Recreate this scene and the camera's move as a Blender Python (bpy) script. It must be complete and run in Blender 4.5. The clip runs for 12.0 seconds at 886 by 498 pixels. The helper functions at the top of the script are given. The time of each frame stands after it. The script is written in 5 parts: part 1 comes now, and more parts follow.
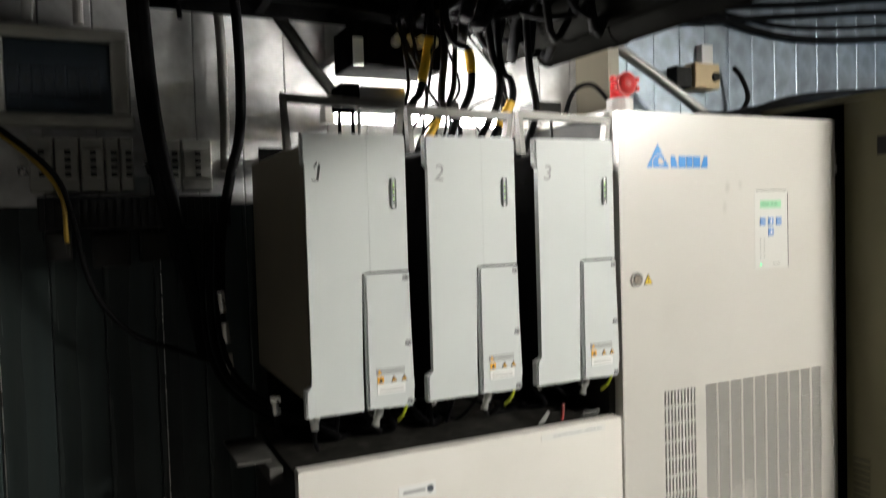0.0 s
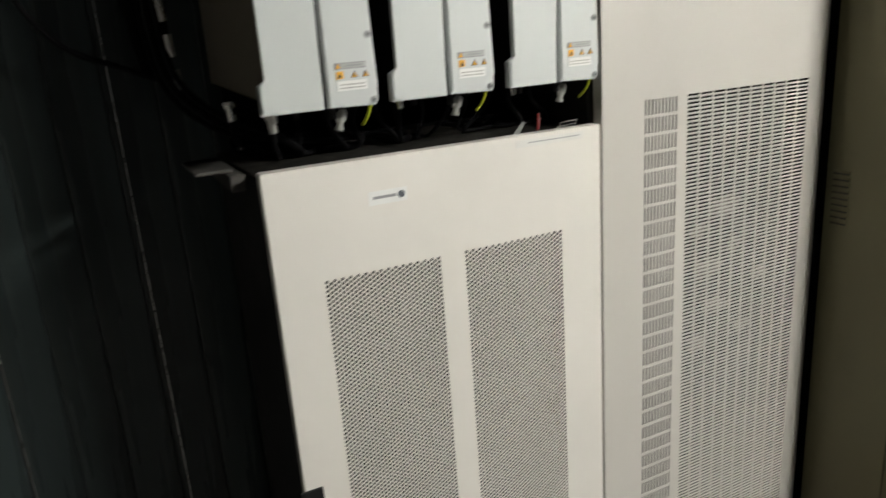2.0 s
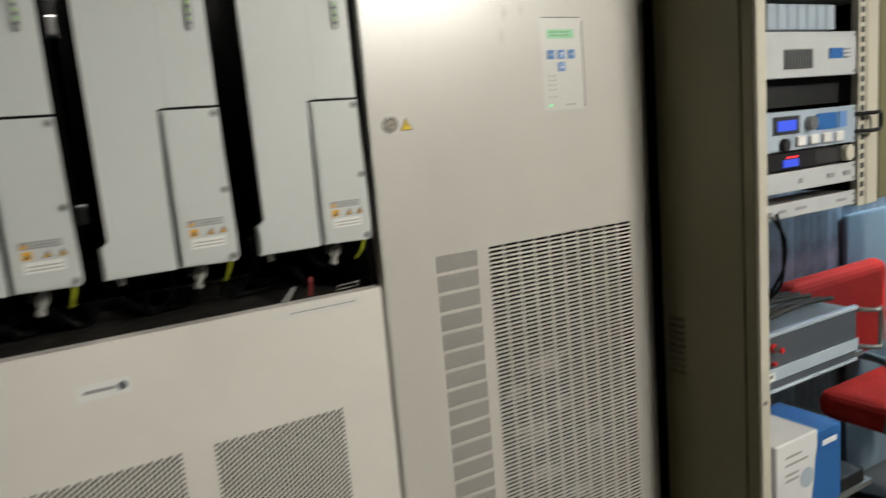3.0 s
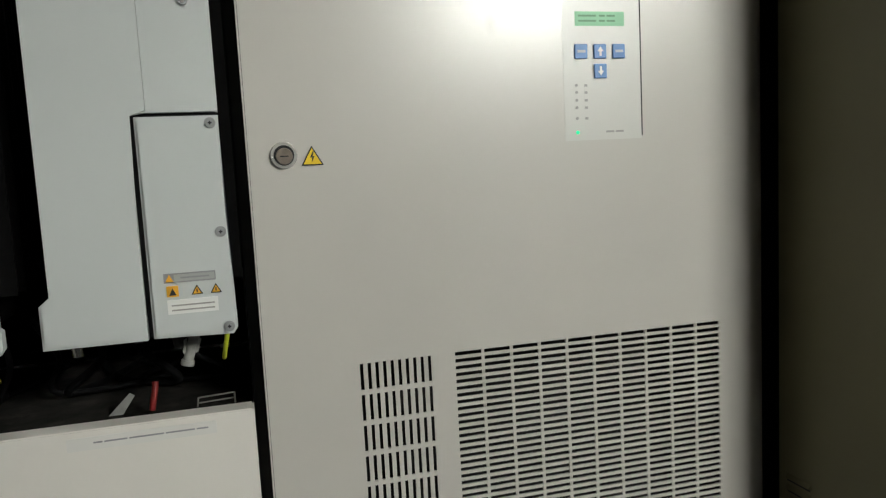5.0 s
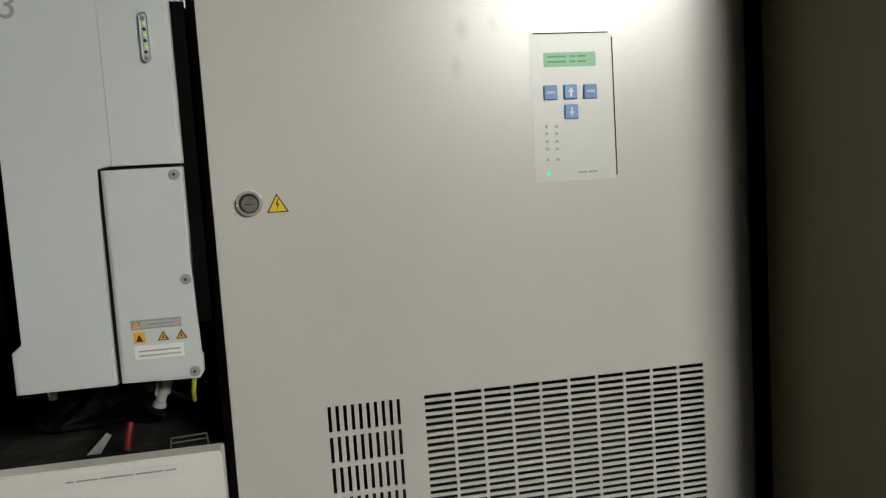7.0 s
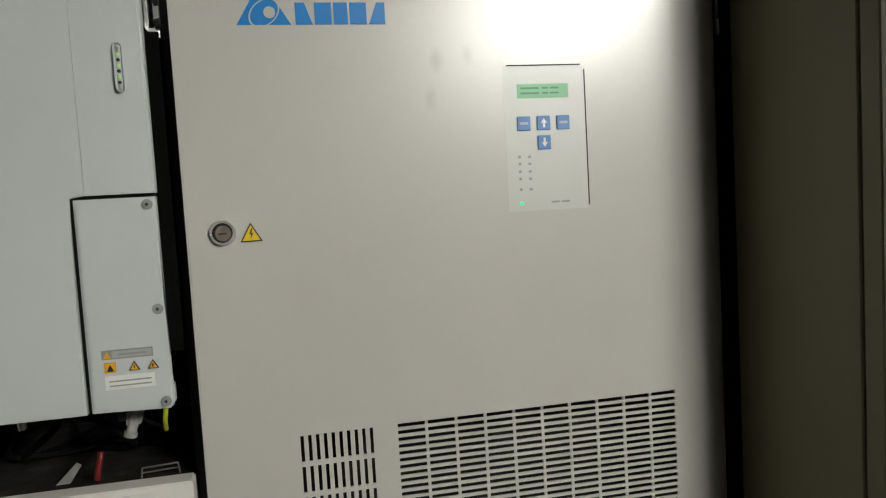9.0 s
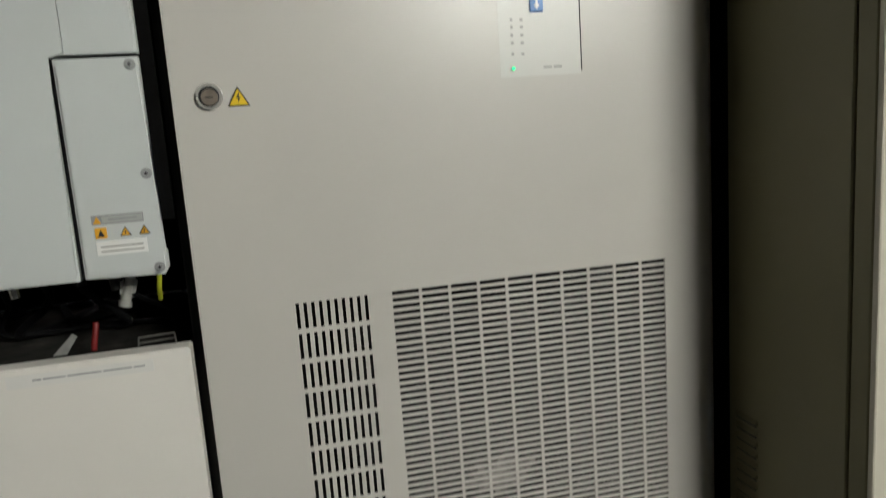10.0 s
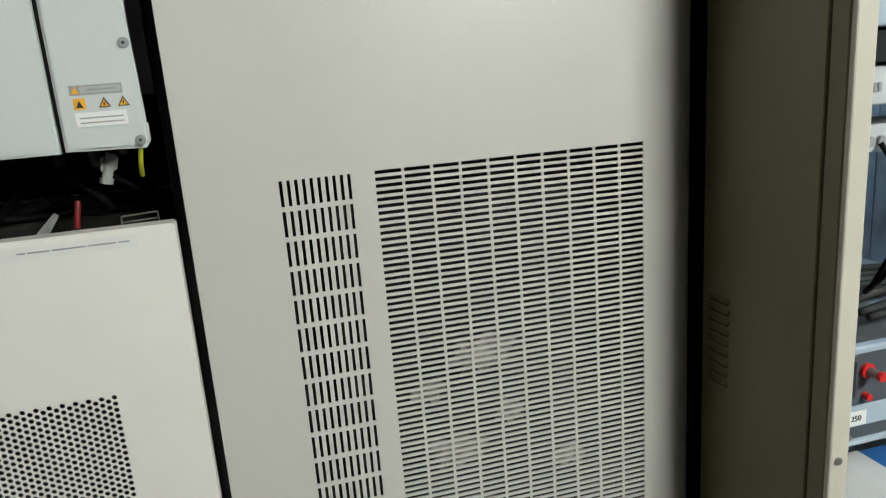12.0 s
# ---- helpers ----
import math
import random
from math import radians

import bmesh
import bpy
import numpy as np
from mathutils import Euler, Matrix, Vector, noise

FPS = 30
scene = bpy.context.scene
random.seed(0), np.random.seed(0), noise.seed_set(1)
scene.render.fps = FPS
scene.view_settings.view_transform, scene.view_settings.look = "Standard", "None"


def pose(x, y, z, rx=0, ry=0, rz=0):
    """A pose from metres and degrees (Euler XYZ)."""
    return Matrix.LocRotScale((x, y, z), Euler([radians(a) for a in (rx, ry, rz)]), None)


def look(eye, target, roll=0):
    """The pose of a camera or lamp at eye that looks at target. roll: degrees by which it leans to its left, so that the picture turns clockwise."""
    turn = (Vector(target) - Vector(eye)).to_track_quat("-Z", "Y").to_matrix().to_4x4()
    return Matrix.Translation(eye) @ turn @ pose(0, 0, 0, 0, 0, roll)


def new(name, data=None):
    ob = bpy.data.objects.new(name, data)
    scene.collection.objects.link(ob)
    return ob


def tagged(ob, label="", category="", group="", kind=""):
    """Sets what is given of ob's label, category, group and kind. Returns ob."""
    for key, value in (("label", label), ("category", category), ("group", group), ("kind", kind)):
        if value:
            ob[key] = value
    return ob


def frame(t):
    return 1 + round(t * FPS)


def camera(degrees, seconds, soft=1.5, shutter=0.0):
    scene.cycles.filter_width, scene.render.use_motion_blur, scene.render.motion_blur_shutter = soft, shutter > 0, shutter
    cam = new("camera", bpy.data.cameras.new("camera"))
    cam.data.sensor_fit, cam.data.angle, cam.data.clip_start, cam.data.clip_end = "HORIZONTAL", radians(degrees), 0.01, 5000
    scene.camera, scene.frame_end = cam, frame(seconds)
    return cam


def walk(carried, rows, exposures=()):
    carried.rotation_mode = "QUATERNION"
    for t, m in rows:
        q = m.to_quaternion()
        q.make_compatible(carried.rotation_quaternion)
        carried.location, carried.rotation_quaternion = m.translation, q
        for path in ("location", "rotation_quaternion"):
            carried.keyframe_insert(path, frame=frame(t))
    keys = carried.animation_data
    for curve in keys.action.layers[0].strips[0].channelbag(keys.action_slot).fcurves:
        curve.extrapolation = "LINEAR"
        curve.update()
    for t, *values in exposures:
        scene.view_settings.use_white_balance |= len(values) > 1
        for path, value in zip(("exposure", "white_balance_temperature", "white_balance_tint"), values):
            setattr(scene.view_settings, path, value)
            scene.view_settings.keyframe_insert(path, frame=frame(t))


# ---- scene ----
cam = camera(62.8, 12.0, soft=1.2, shutter=0.5)
PATH = [
    (0, (-1.072, -1.364, 1.741), (-0.229, 0.449, 1.665), -1.7),
    (0.5, (-1.09, -1.286, 1.625), (-0.229, 0.499, 1.354), -2.9),
    (1, (-1.118, -1.26, 1.525), (-0.267, 0.492, 1.071), -3.8),
    (1.5, (-1.117, -1.297, 1.442), (-0.317, 0.442, 0.863), -4.5),
    (2, (-1.029, -1.318, 1.497), (-0.204, 0.411, 0.922), -4.3),
    (2.5, (-0.803, -1.353, 1.543), (0.056, 0.404, 1.122), -4.6),
    (3, (-0.593, -1.308, 1.571), (0.393, 0.401, 1.248), -4.9),
    (3.2, (-0.502, -1.273, 1.57), (0.526, 0.417, 1.275), -5.0),
    (4.8, (-0.028, -0.961, 1.564), (0.568, 0.931, 1.304), -3.0),
    (5, (0.01, -0.947, 1.559), (0.532, 0.972, 1.348), -3.0),
    (5.5, (0.056, -0.949, 1.58), (0.505, 0.989, 1.371), -3.2),
    (6, (0.107, -0.966, 1.592), (0.481, 0.988, 1.385), -3.6),
    (6.5, (0.111, -0.972, 1.578), (0.5, 0.984, 1.423), -3.7),
    (7, (0.131, -0.973, 1.598), (0.504, 0.984, 1.423), -3.6),
    (9, (0.145, -0.981, 1.62), (0.564, 0.97, 1.477), -3.3),
    (9.5, (0.147, -0.986, 1.59), (0.559, 0.959, 1.37), -3.4),
    (10, (0.125, -0.982, 1.53), (0.574, 0.939, 1.202), -4.1),
    (10.5, (0.104, -0.986, 1.474), (0.581, 0.915, 1.077), -4.8),
    (11, (0.106, -0.998, 1.443), (0.575, 0.892, 0.986), -4.6),
    (11.5, (0.104, -1.008, 1.424), (0.579, 0.875, 0.946), -4.6),
    (12, (0.104, -1.007, 1.444), (0.596, 0.87, 0.959), -4.3),
]
walk(cam, [(t, look(eye, target, roll)) for t, eye, target, roll in PATH],
     exposures=[(0, 0.55, 6500, 11), (0.5, 0.48, 6600, 11), (1.0, 0.48, 6450, 11), (1.5, 0.56, 6400, 11), (2.0, 0.54, 6450, 11), (2.5, 0.25, 6650, 11), (3.0, -0.02, 6700, 11),
                (4.8, -0.22, 6300, 8), (6.5, -0.28, 6400, 9), (9.5, -0.30, 6400, 9), (10.5, 0.00, 6300, 8), (11.0, 0.18, 6200, 7), (12.0, 0.28, 6100, 6)])

# ---- world and lamps ----
world = bpy.data.worlds.new("world")
world.use_nodes = True
world.node_tree.nodes["Background"].inputs[0].default_value = (0.55, 0.62, 0.75, 1)
world.node_tree.nodes["Background"].inputs[1].default_value = 0.004
scene.world = world


# ---- materials ----
def material(name, color, rough=0.5, metal=0.0, vary=0.08, scale=6.0, grain=180.0, bump=0.05, stain=None, stain_amount=0.0, coat=0.0, each=0.0, gloss=0.08, spec=0.5, stretch=1.0):
    """A painted or raw surface: two scales of colour variation, uneven gloss and a fine relief."""
    m = bpy.data.materials.new(name)
    m.use_nodes = True
    nt = m.node_tree
    n, l = nt.nodes, nt.links
    b = n["Principled BSDF"]
    co = n.new("ShaderNodeTexCoord")
    big = n.new("ShaderNodeTexNoise")
    big.inputs["Scale"].default_value, big.inputs["Detail"].default_value = scale, 6
    fine = n.new("ShaderNodeTexNoise")
    fine.inputs["Scale"].default_value, fine.inputs["Detail"].default_value = grain, 3
    mp = n.new("ShaderNodeMapping")
    mp.inputs["Scale"].default_value = (1, 1, stretch)
    l.new(co.outputs["Object"], mp.inputs["Vector"])
    l.new(mp.outputs["Vector"], big.inputs["Vector"])
    l.new(co.outputs["Object"], fine.inputs["Vector"])
    ramp = n.new("ShaderNodeMapRange")
    ramp.inputs[1].default_value, ramp.inputs[2].default_value = 0.3, 0.7
    ramp.inputs[3].default_value, ramp.inputs[4].default_value = 1 - vary, 1 + vary
    l.new(big.outputs["Fac"], ramp.inputs[0])
    mix = n.new("ShaderNodeMix")
    mix.data_type, mix.blend_type = "RGBA", "MULTIPLY"
    mix.inputs["Factor"].default_value = 1
    mix.inputs["A"].default_value = (*color, 1)
    l.new(ramp.outputs[0], mix.inputs["B"])
    out = mix.outputs["Result"]
    if each:
        info = n.new("ShaderNodeObjectInfo")
        r2 = n.new("ShaderNodeMapRange")
        r2.inputs[3].default_value, r2.inputs[4].default_value = 1 - each, 1 + each
        l.new(info.outputs["Random"], r2.inputs[0])
        m2 = n.new("ShaderNodeMix")
        m2.data_type, m2.blend_type = "RGBA", "MULTIPLY"
        m2.inputs["Factor"].default_value = 1
        l.new(out, m2.inputs["A"])
        l.new(r2.outputs[0], m2.inputs["B"])
        out = m2.outputs["Result"]
    if stain:
        sn = n.new("ShaderNodeTexNoise")
        sn.inputs["Scale"].default_value, sn.inputs["Detail"].default_value = scale * 0.6, 8
        sn.inputs["Roughness"].default_value = 0.7
        l.new(mp.outputs["Vector"], sn.inputs["Vector"])
        sr = n.new("ShaderNodeMapRange")
        sr.inputs[1].default_value, sr.inputs[2].default_value = 0.52, 0.75
        sr.inputs[3].default_value, sr.inputs[4].default_value = 0, stain_amount
        l.new(sn.outputs["Fac"], sr.inputs[0])
        m3 = n.new("ShaderNodeMix")
        m3.data_type = "RGBA"
        m3.inputs["B"].default_value = (*stain, 1)
        l.new(sr.outputs[0], m3.inputs["Factor"])
        l.new(out, m3.inputs["A"])
        out = m3.outputs["Result"]
    l.new(out, b.inputs["Base Color"])
    rr = n.new("ShaderNodeMapRange")
    rr.inputs[3].default_value, rr.inputs[4].default_value = max(rough - gloss, 0.02), min(rough + gloss, 1)
    l.new(big.outputs["Fac"], rr.inputs[0])
    l.new(rr.outputs[0], b.inputs["Roughness"])
    b.inputs["Metallic"].default_value = metal
    b.inputs["Specular IOR Level"].default_value = spec
    b.inputs["Coat Weight"].default_value = coat
    if bump:
        bp = n.new("ShaderNodeBump")
        bp.inputs["Strength"].default_value, bp.inputs["Distance"].default_value = bump, 0.001
        l.new(fine.outputs["Fac"], bp.inputs["Height"])
        l.new(bp.outputs["Normal"], b.inputs["Normal"])
    return m


def glow(name, color, strength):
    m = bpy.data.materials.new(name)
    m.use_nodes = True
    b = m.node_tree.nodes["Principled BSDF"]
    b.inputs["Base Color"].default_value = (*color, 1)
    b.inputs["Emission Color"].default_value = (*color, 1)
    b.inputs["Emission Strength"].default_value = strength
    return m


def galvanised(name, color, rough, metal=0.6):
    """Zinc-coated sheet with spangle."""
    m = material(name, color, rough, metal, 0.3, 14, 220, 0.04, (0.25, 0.25, 0.24), 0.4, each=0.22)
    nt = m.node_tree
    n, l = nt.nodes, nt.links
    b = n["Principled BSDF"]
    co = n.new("ShaderNodeTexCoord")
    v = n.new("ShaderNodeTexVoronoi")
    v.inputs["Scale"].default_value = 110
    l.new(co.outputs["Object"], v.inputs["Vector"])
    bw = n.new("ShaderNodeRGBToBW")
    l.new(v.outputs["Color"], bw.inputs[0])
    r = n.new("ShaderNodeMapRange")
    r.inputs[3].default_value, r.inputs[4].default_value = rough - 0.05, rough + 0.06
    l.new(bw.outputs[0], r.inputs[0])
    l.new(r.outputs[0], b.inputs["Roughness"])
    bp = n.new("ShaderNodeBump")
    bp.inputs["Strength"].default_value, bp.inputs["Distance"].default_value = 0.18, 0.02
    wave = n.new("ShaderNodeTexNoise")
    wave.inputs["Scale"].default_value = 4
    l.new(co.outputs["Object"], wave.inputs["Vector"])
    l.new(wave.outputs["Fac"], bp.inputs["Height"])
    l.new(bp.outputs["Normal"], b.inputs["Normal"])
    return m


M_UPS = material("warm light grey satin paint", (0.575, 0.55, 0.51), 0.30, 0, 0.025, 3, 900, 0.06, gloss=0.015)
M_UPS.node_tree.nodes["Principled BSDF"].inputs["Specular IOR Level"].default_value = 1.0


def smudges(m, spots):
    """Grey finger marks with soft edges at given places on a painted door."""
    n, l = m.node_tree.nodes, m.node_tree.links
    b = n["Principled BSDF"]
    co = n.new("ShaderNodeTexCoord")
    wob = n.new("ShaderNodeTexNoise")
    wob.inputs["Scale"].default_value = 40
    l.new(co.outputs["Object"], wob.inputs["Vector"])
    out = b.inputs["Base Color"].links[0].from_socket
    for place, size, amount in spots:
        mp = n.new("ShaderNodeVectorMath")
        mp.operation = "SUBTRACT"
        mp.inputs[1].default_value = place
        l.new(co.outputs["Object"], mp.inputs[0])
        st = n.new("ShaderNodeVectorMath")
        st.operation = "DIVIDE"
        st.inputs[1].default_value = size
        l.new(mp.outputs[0], st.inputs[0])
        ln = n.new("ShaderNodeVectorMath")
        ln.operation = "LENGTH"
        l.new(st.outputs[0], ln.inputs[0])
        ad = n.new("ShaderNodeMath")
        l.new(ln.outputs["Value"], ad.inputs[0])
        l.new(wob.outputs["Fac"], ad.inputs[1])
        mr = n.new("ShaderNodeMapRange")
        mr.inputs[1].default_value, mr.inputs[2].default_value = 0.6, 1.5
        mr.inputs[3].default_value, mr.inputs[4].default_value = amount, 0.0
        l.new(ad.outputs[0], mr.inputs[0])
        mx = n.new("ShaderNodeMix")
        mx.data_type = "RGBA"
        mx.inputs["B"].default_value = (0.36, 0.34, 0.31, 1)
        l.new(mr.outputs[0], mx.inputs["Factor"])
        l.new(out, mx.inputs["A"])
        out = mx.outputs["Result"]
    l.new(out, b.inputs["Base Color"])


smudges(M_UPS, [((0.361, 0, 1.806), (0.012, 0.2, 0.020), 0.45), ((0.405, 0, 1.813), (0.011, 0.2, 0.016), 0.4), ((0.350, 0, 1.755), (0.010, 0.2, 0.022), 0.35),
                ((0.16, 0, 1.50), (0.05, 0.2, 0.10), 0.06), ((0.60, 0, 1.42), (0.09, 0.2, 0.04), 0.06)])
M_UNIT = material("cool light grey powder coat", (0.575, 0.60, 0.59), 0.45, 0, 0.025, 4, 1100, 0.08, gloss=0.03)
M_BASE = material("cream grey powder coat", (0.76, 0.73, 0.68), 0.45, 0, 0.04, 3, 1000, 0.08, (0.42, 0.38, 0.32), 0.10, gloss=0.03)
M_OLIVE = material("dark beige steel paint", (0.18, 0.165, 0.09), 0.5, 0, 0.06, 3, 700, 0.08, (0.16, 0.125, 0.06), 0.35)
M_CREAM = material("cream post paint", (0.56, 0.53, 0.44), 0.4, 0, 0.05, 5, 600, 0.06, (0.4, 0.35, 0.25), 0.15)
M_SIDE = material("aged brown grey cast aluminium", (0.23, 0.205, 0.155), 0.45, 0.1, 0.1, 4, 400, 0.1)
M_BLACK = material("black plastic", (0.009, 0.009, 0.0095), 0.55, 0, 0.2, 20, 500, 0.1, spec=0.3)
# black of the fins; also paints shade in gaps and overhead
M_FINSHADE = material("black for fins and shaded gaps", (0.005, 0.005, 0.005), 0.85, 0, 0.2, 20, 500, 0.1, spec=0.0)
M_CHROME = material("worn chrome", (0.70, 0.68, 0.64), 0.25, 0.6, 0.1, 40, 500, 0.02)
M_SOFTINK = material("soft grey print", (0.36, 0.355, 0.34), 0.6, 0, 0.1, 40, 300, 0.0)
# paper and red wire are coloured dim for the shade under the units
M_DULLPAPER = material("paper dimmed for the shaded gap", (0.22, 0.22, 0.21), 0.8, 0, 0.15, 60, 300, 0.1)
M_DEEPRED = material("red wire sheath dimmed for the shaded gap", (0.15, 0.007, 0.007), 0.5, 0, 0.1, 60, 300, 0.05)
M_CABLE = material("black cable sheath", (0.006, 0.006, 0.0065), 0.65, 0, 0.3, 30, 300, 0.1, spec=0.06)
# dusty dark steel; also stands for the shade on carcasses and contactors
M_SHADOW = material("dusty dark steel, also for shaded parts", (0.018, 0.018, 0.017), 0.75, 0, 0.3, 6, 200, 0.15, (0.09, 0.085, 0.08), 0.4, spec=0.25)
# dust patches on a base made near black for the shade inside the cabinets
M_MATSHADE = material("dusty mat darkened for the shaded interior", (0.012, 0.0117, 0.011), 0.95, 0, 0.35, 9, 300, 0.4, (0.30, 0.28, 0.26), 0.22)
# dusty cabinet top, its colour lowered for the shade in the gap
M_DUSTSHADE = material("dusty sheet darkened for shade", (0.017, 0.016, 0.014), 0.95, 0, 0.5, 30, 300, 0.5, (0.06, 0.055, 0.047), 0.7, spec=0.1)
M_FLUFF = material("pale dust", (0.24, 0.225, 0.21), 0.95, 0, 0.6, 60, 400, 0.5, (0.05, 0.05, 0.05), 1.0, spec=0.1)
M_CORE = material("brown worn brass", (0.25, 0.21, 0.17), 0.35, 0.4, 0.3, 60, 300, 0.1)
M_PANEL = material("pale panel film", (0.63, 0.62, 0.585), 0.36, 0, 0.02, 10, 900, 0.02, gloss=0.015, spec=0.8)
M_STEEL = material("bright steel", (0.62, 0.61, 0.58), 0.28, 1, 0.1, 20, 500, 0.05)
M_GREYST = material("dull grey steel", (0.30, 0.30, 0.29), 0.45, 0.8, 0.12, 8, 300, 0.08, (0.12, 0.10, 0.08), 0.4)
M_DIMST = material("tarnished dark steel", (0.16, 0.155, 0.145), 0.5, 0.5, 0.15, 20, 300, 0.1)
M_TRAYDIM = material("pale tray plastic darkened for shade", (0.075, 0.072, 0.067), 0.7, 0, 0.15, 20, 300, 0.1, spec=0.2)
# switchgear white greyed down for the dim light at the board
M_DIMGEAR = material("pale switchgear plastic dimmed for shade", (0.33, 0.325, 0.29), 0.5, 0, 0.1, 20, 300, 0.05)
M_YELLOW = material("yellow tape", (0.72, 0.42, 0.02), 0.45, 0, 0.1, 30, 300, 0.1)
M_YELLOWSHADE = material("yellow sheath darkened for shade", (0.34, 0.21, 0.02), 0.6, 0, 0.2, 30, 300, 0.1)
M_GREENYEL = material("green yellow wire", (0.50, 0.56, 0.03), 0.45, 0, 0.1, 40, 300, 0.05)
M_LABELGREY = material("grey label print", (0.40, 0.41, 0.40), 0.5, 0, 0.06, 60, 300, 0.0)
M_SCREW = material("grey zinc screw", (0.30, 0.31, 0.30), 0.4, 0.1, 0.1, 60, 300, 0.0)
M_STRIP = material("translucent paper strip", (0.73, 0.715, 0.68), 0.5, 0, 0.03, 20, 300, 0.0)
M_RED = material("red plastic", (0.62, 0.02, 0.02), 0.35, 0, 0.08, 10, 300, 0.05)
M_REDCLOTH = material("red woven cloth", (0.72, 0.030, 0.016), 0.9, 0, 0.12, 12, 700, 0.5)
M_WHITE = material("white plastic", (0.74, 0.73, 0.70), 0.45, 0, 0.04, 12, 400, 0.05)
M_DEVICE = material("pale grey device enamel", (0.50, 0.52, 0.53), 0.45, 0, 0.05, 12, 400, 0.05)
M_DULLPLUG = material("dull pale plug plastic", (0.27, 0.27, 0.25), 0.6, 0, 0.2, 60, 400, 0.1)
M_LABEL = material("white label film", (0.80, 0.80, 0.78), 0.4, 0, 0.03, 20, 400, 0.02)
M_INK = material("black ink", (0.02, 0.02, 0.022), 0.6, 0, 0.1, 40, 300, 0.0)
M_GREYINK = material("grey print", (0.30, 0.30, 0.31), 0.6, 0, 0.1, 40, 300, 0.0)
M_ORANGE = material("orange print", (0.78, 0.40, 0.03), 0.5, 0, 0.05, 40, 300, 0.0)
M_SIGN = material("yellow sign film", (0.82, 0.56, 0.02), 0.4, 0, 0.04, 40, 300, 0.0)
M_BLUE = material("blue print", (0.015, 0.22, 0.60), 0.35, 0, 0.05, 30, 300, 0.0)
M_KEY = material("blue key film", (0.12, 0.26, 0.56), 0.4, 0, 0.05, 60, 300, 0.02)
M_PALEBLUE = material("pale blue lacquer", (0.38, 0.45, 0.52), 0.4, 0, 0.06, 8, 400, 0.05)
M_BLUEGREY = material("blue grey steel paint", (0.20, 0.26, 0.30), 0.45, 0, 0.06, 4, 400, 0.05)
M_DRAWER = material("slate grey lacquer", (0.085, 0.097, 0.115), 0.4, 0.2, 0.08, 6, 400, 0.05)
M_CARDBLUE = material("blue printed carton", (0.02, 0.12, 0.36), 0.5, 0, 0.06, 8, 300, 0.05)
M_CARDWHITE = material("white printed carton", (0.70, 0.70, 0.70), 0.5, 0, 0.05, 8, 300, 0.05)
M_BOXBEIGE = material("yellowed junction box plastic", (0.55, 0.42, 0.24), 0.5, 0, 0.1, 20, 300, 0.08)
M_FLOOR = material("grey vinyl floor", (0.085, 0.082, 0.078), 0.5, 0, 0.15, 2, 120, 0.1, (0.07, 0.065, 0.06), 0.5)
# ceiling and soffit colour set near black to stand for the unlit overhead
M_CEIL = material("ceiling sheet blackened for lack of light", (0.008, 0.008, 0.008), 0.85, 0, 0.3, 3, 100, 0.2, (0.02, 0.018, 0.015), 0.5, spec=0.0)
M_BOUNCEWALL = material("grey bounce wall", (0.22, 0.21, 0.20), 0.6, 0, 0.08, 2, 120, 0.1)
M_PLAIN = material("dark paint of unseen walls", (0.022, 0.023, 0.024), 0.7, 0, 0.12, 2, 120, 0.1)
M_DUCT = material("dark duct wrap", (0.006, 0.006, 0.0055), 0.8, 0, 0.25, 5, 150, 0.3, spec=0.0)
M_ZINC = galvanised("galvanised sheet", (0.60, 0.60, 0.59), 0.48, 0.25)
M_ZINCSHADE = galvanised("zinc sheet darkened and blued for cool shade", (0.34, 0.40, 0.46), 0.42)
M_SLATESHADE = material("slate blue panel darkened for shade", (0.027, 0.037, 0.037), 0.28, 0, 0.35, 16, 60, 0.12, (0.05, 0.055, 0.048), 0.5, each=0.25, gloss=0.12, spec=0.40, stretch=0.06)
M_ZINCDARK = material("dark zinc joint", (0.10, 0.105, 0.11), 0.5, 0.6, 0.2, 10, 200, 0.1)
M_LCD = glow("green lcd", (0.25, 0.52, 0.31), 0.22)
M_LCDINK = material("lcd segments", (0.17, 0.38, 0.21), 0.5, 0, 0.02, 40, 100, 0.0)
M_LEDGREEN = glow("green led", (0.02, 0.9, 0.35), 0.9)
M_LEDYEL = glow("yellow green led", (0.45, 0.9, 0.08), 0.12)
M_LCDBLUE = glow("blue lcd", (0.03, 0.07, 0.55), 0.7)
M_LEDRED = glow("red led", (0.95, 0.03, 0.04), 1.5)
M_TUBE = glow("fluorescent tube", (1.0, 0.985, 0.90), 495.0)
M_FILLTUBE = glow("cool fill tube", (0.58, 0.80, 1.0), 110.0)
M_TUBEBACK = glow("wall tube", (1.0, 0.98, 0.93), 145.0)

M_WINDOW = bpy.data.materials.new("smoked clear plastic")
M_WINDOW.use_nodes = True
_b = M_WINDOW.node_tree.nodes["Principled BSDF"]
_b.inputs["Base Color"].default_value = (0.30, 0.36, 0.42, 1)
_b.inputs["Transmission Weight"].default_value = 0.9
_b.inputs["Roughness"].default_value = 0.12


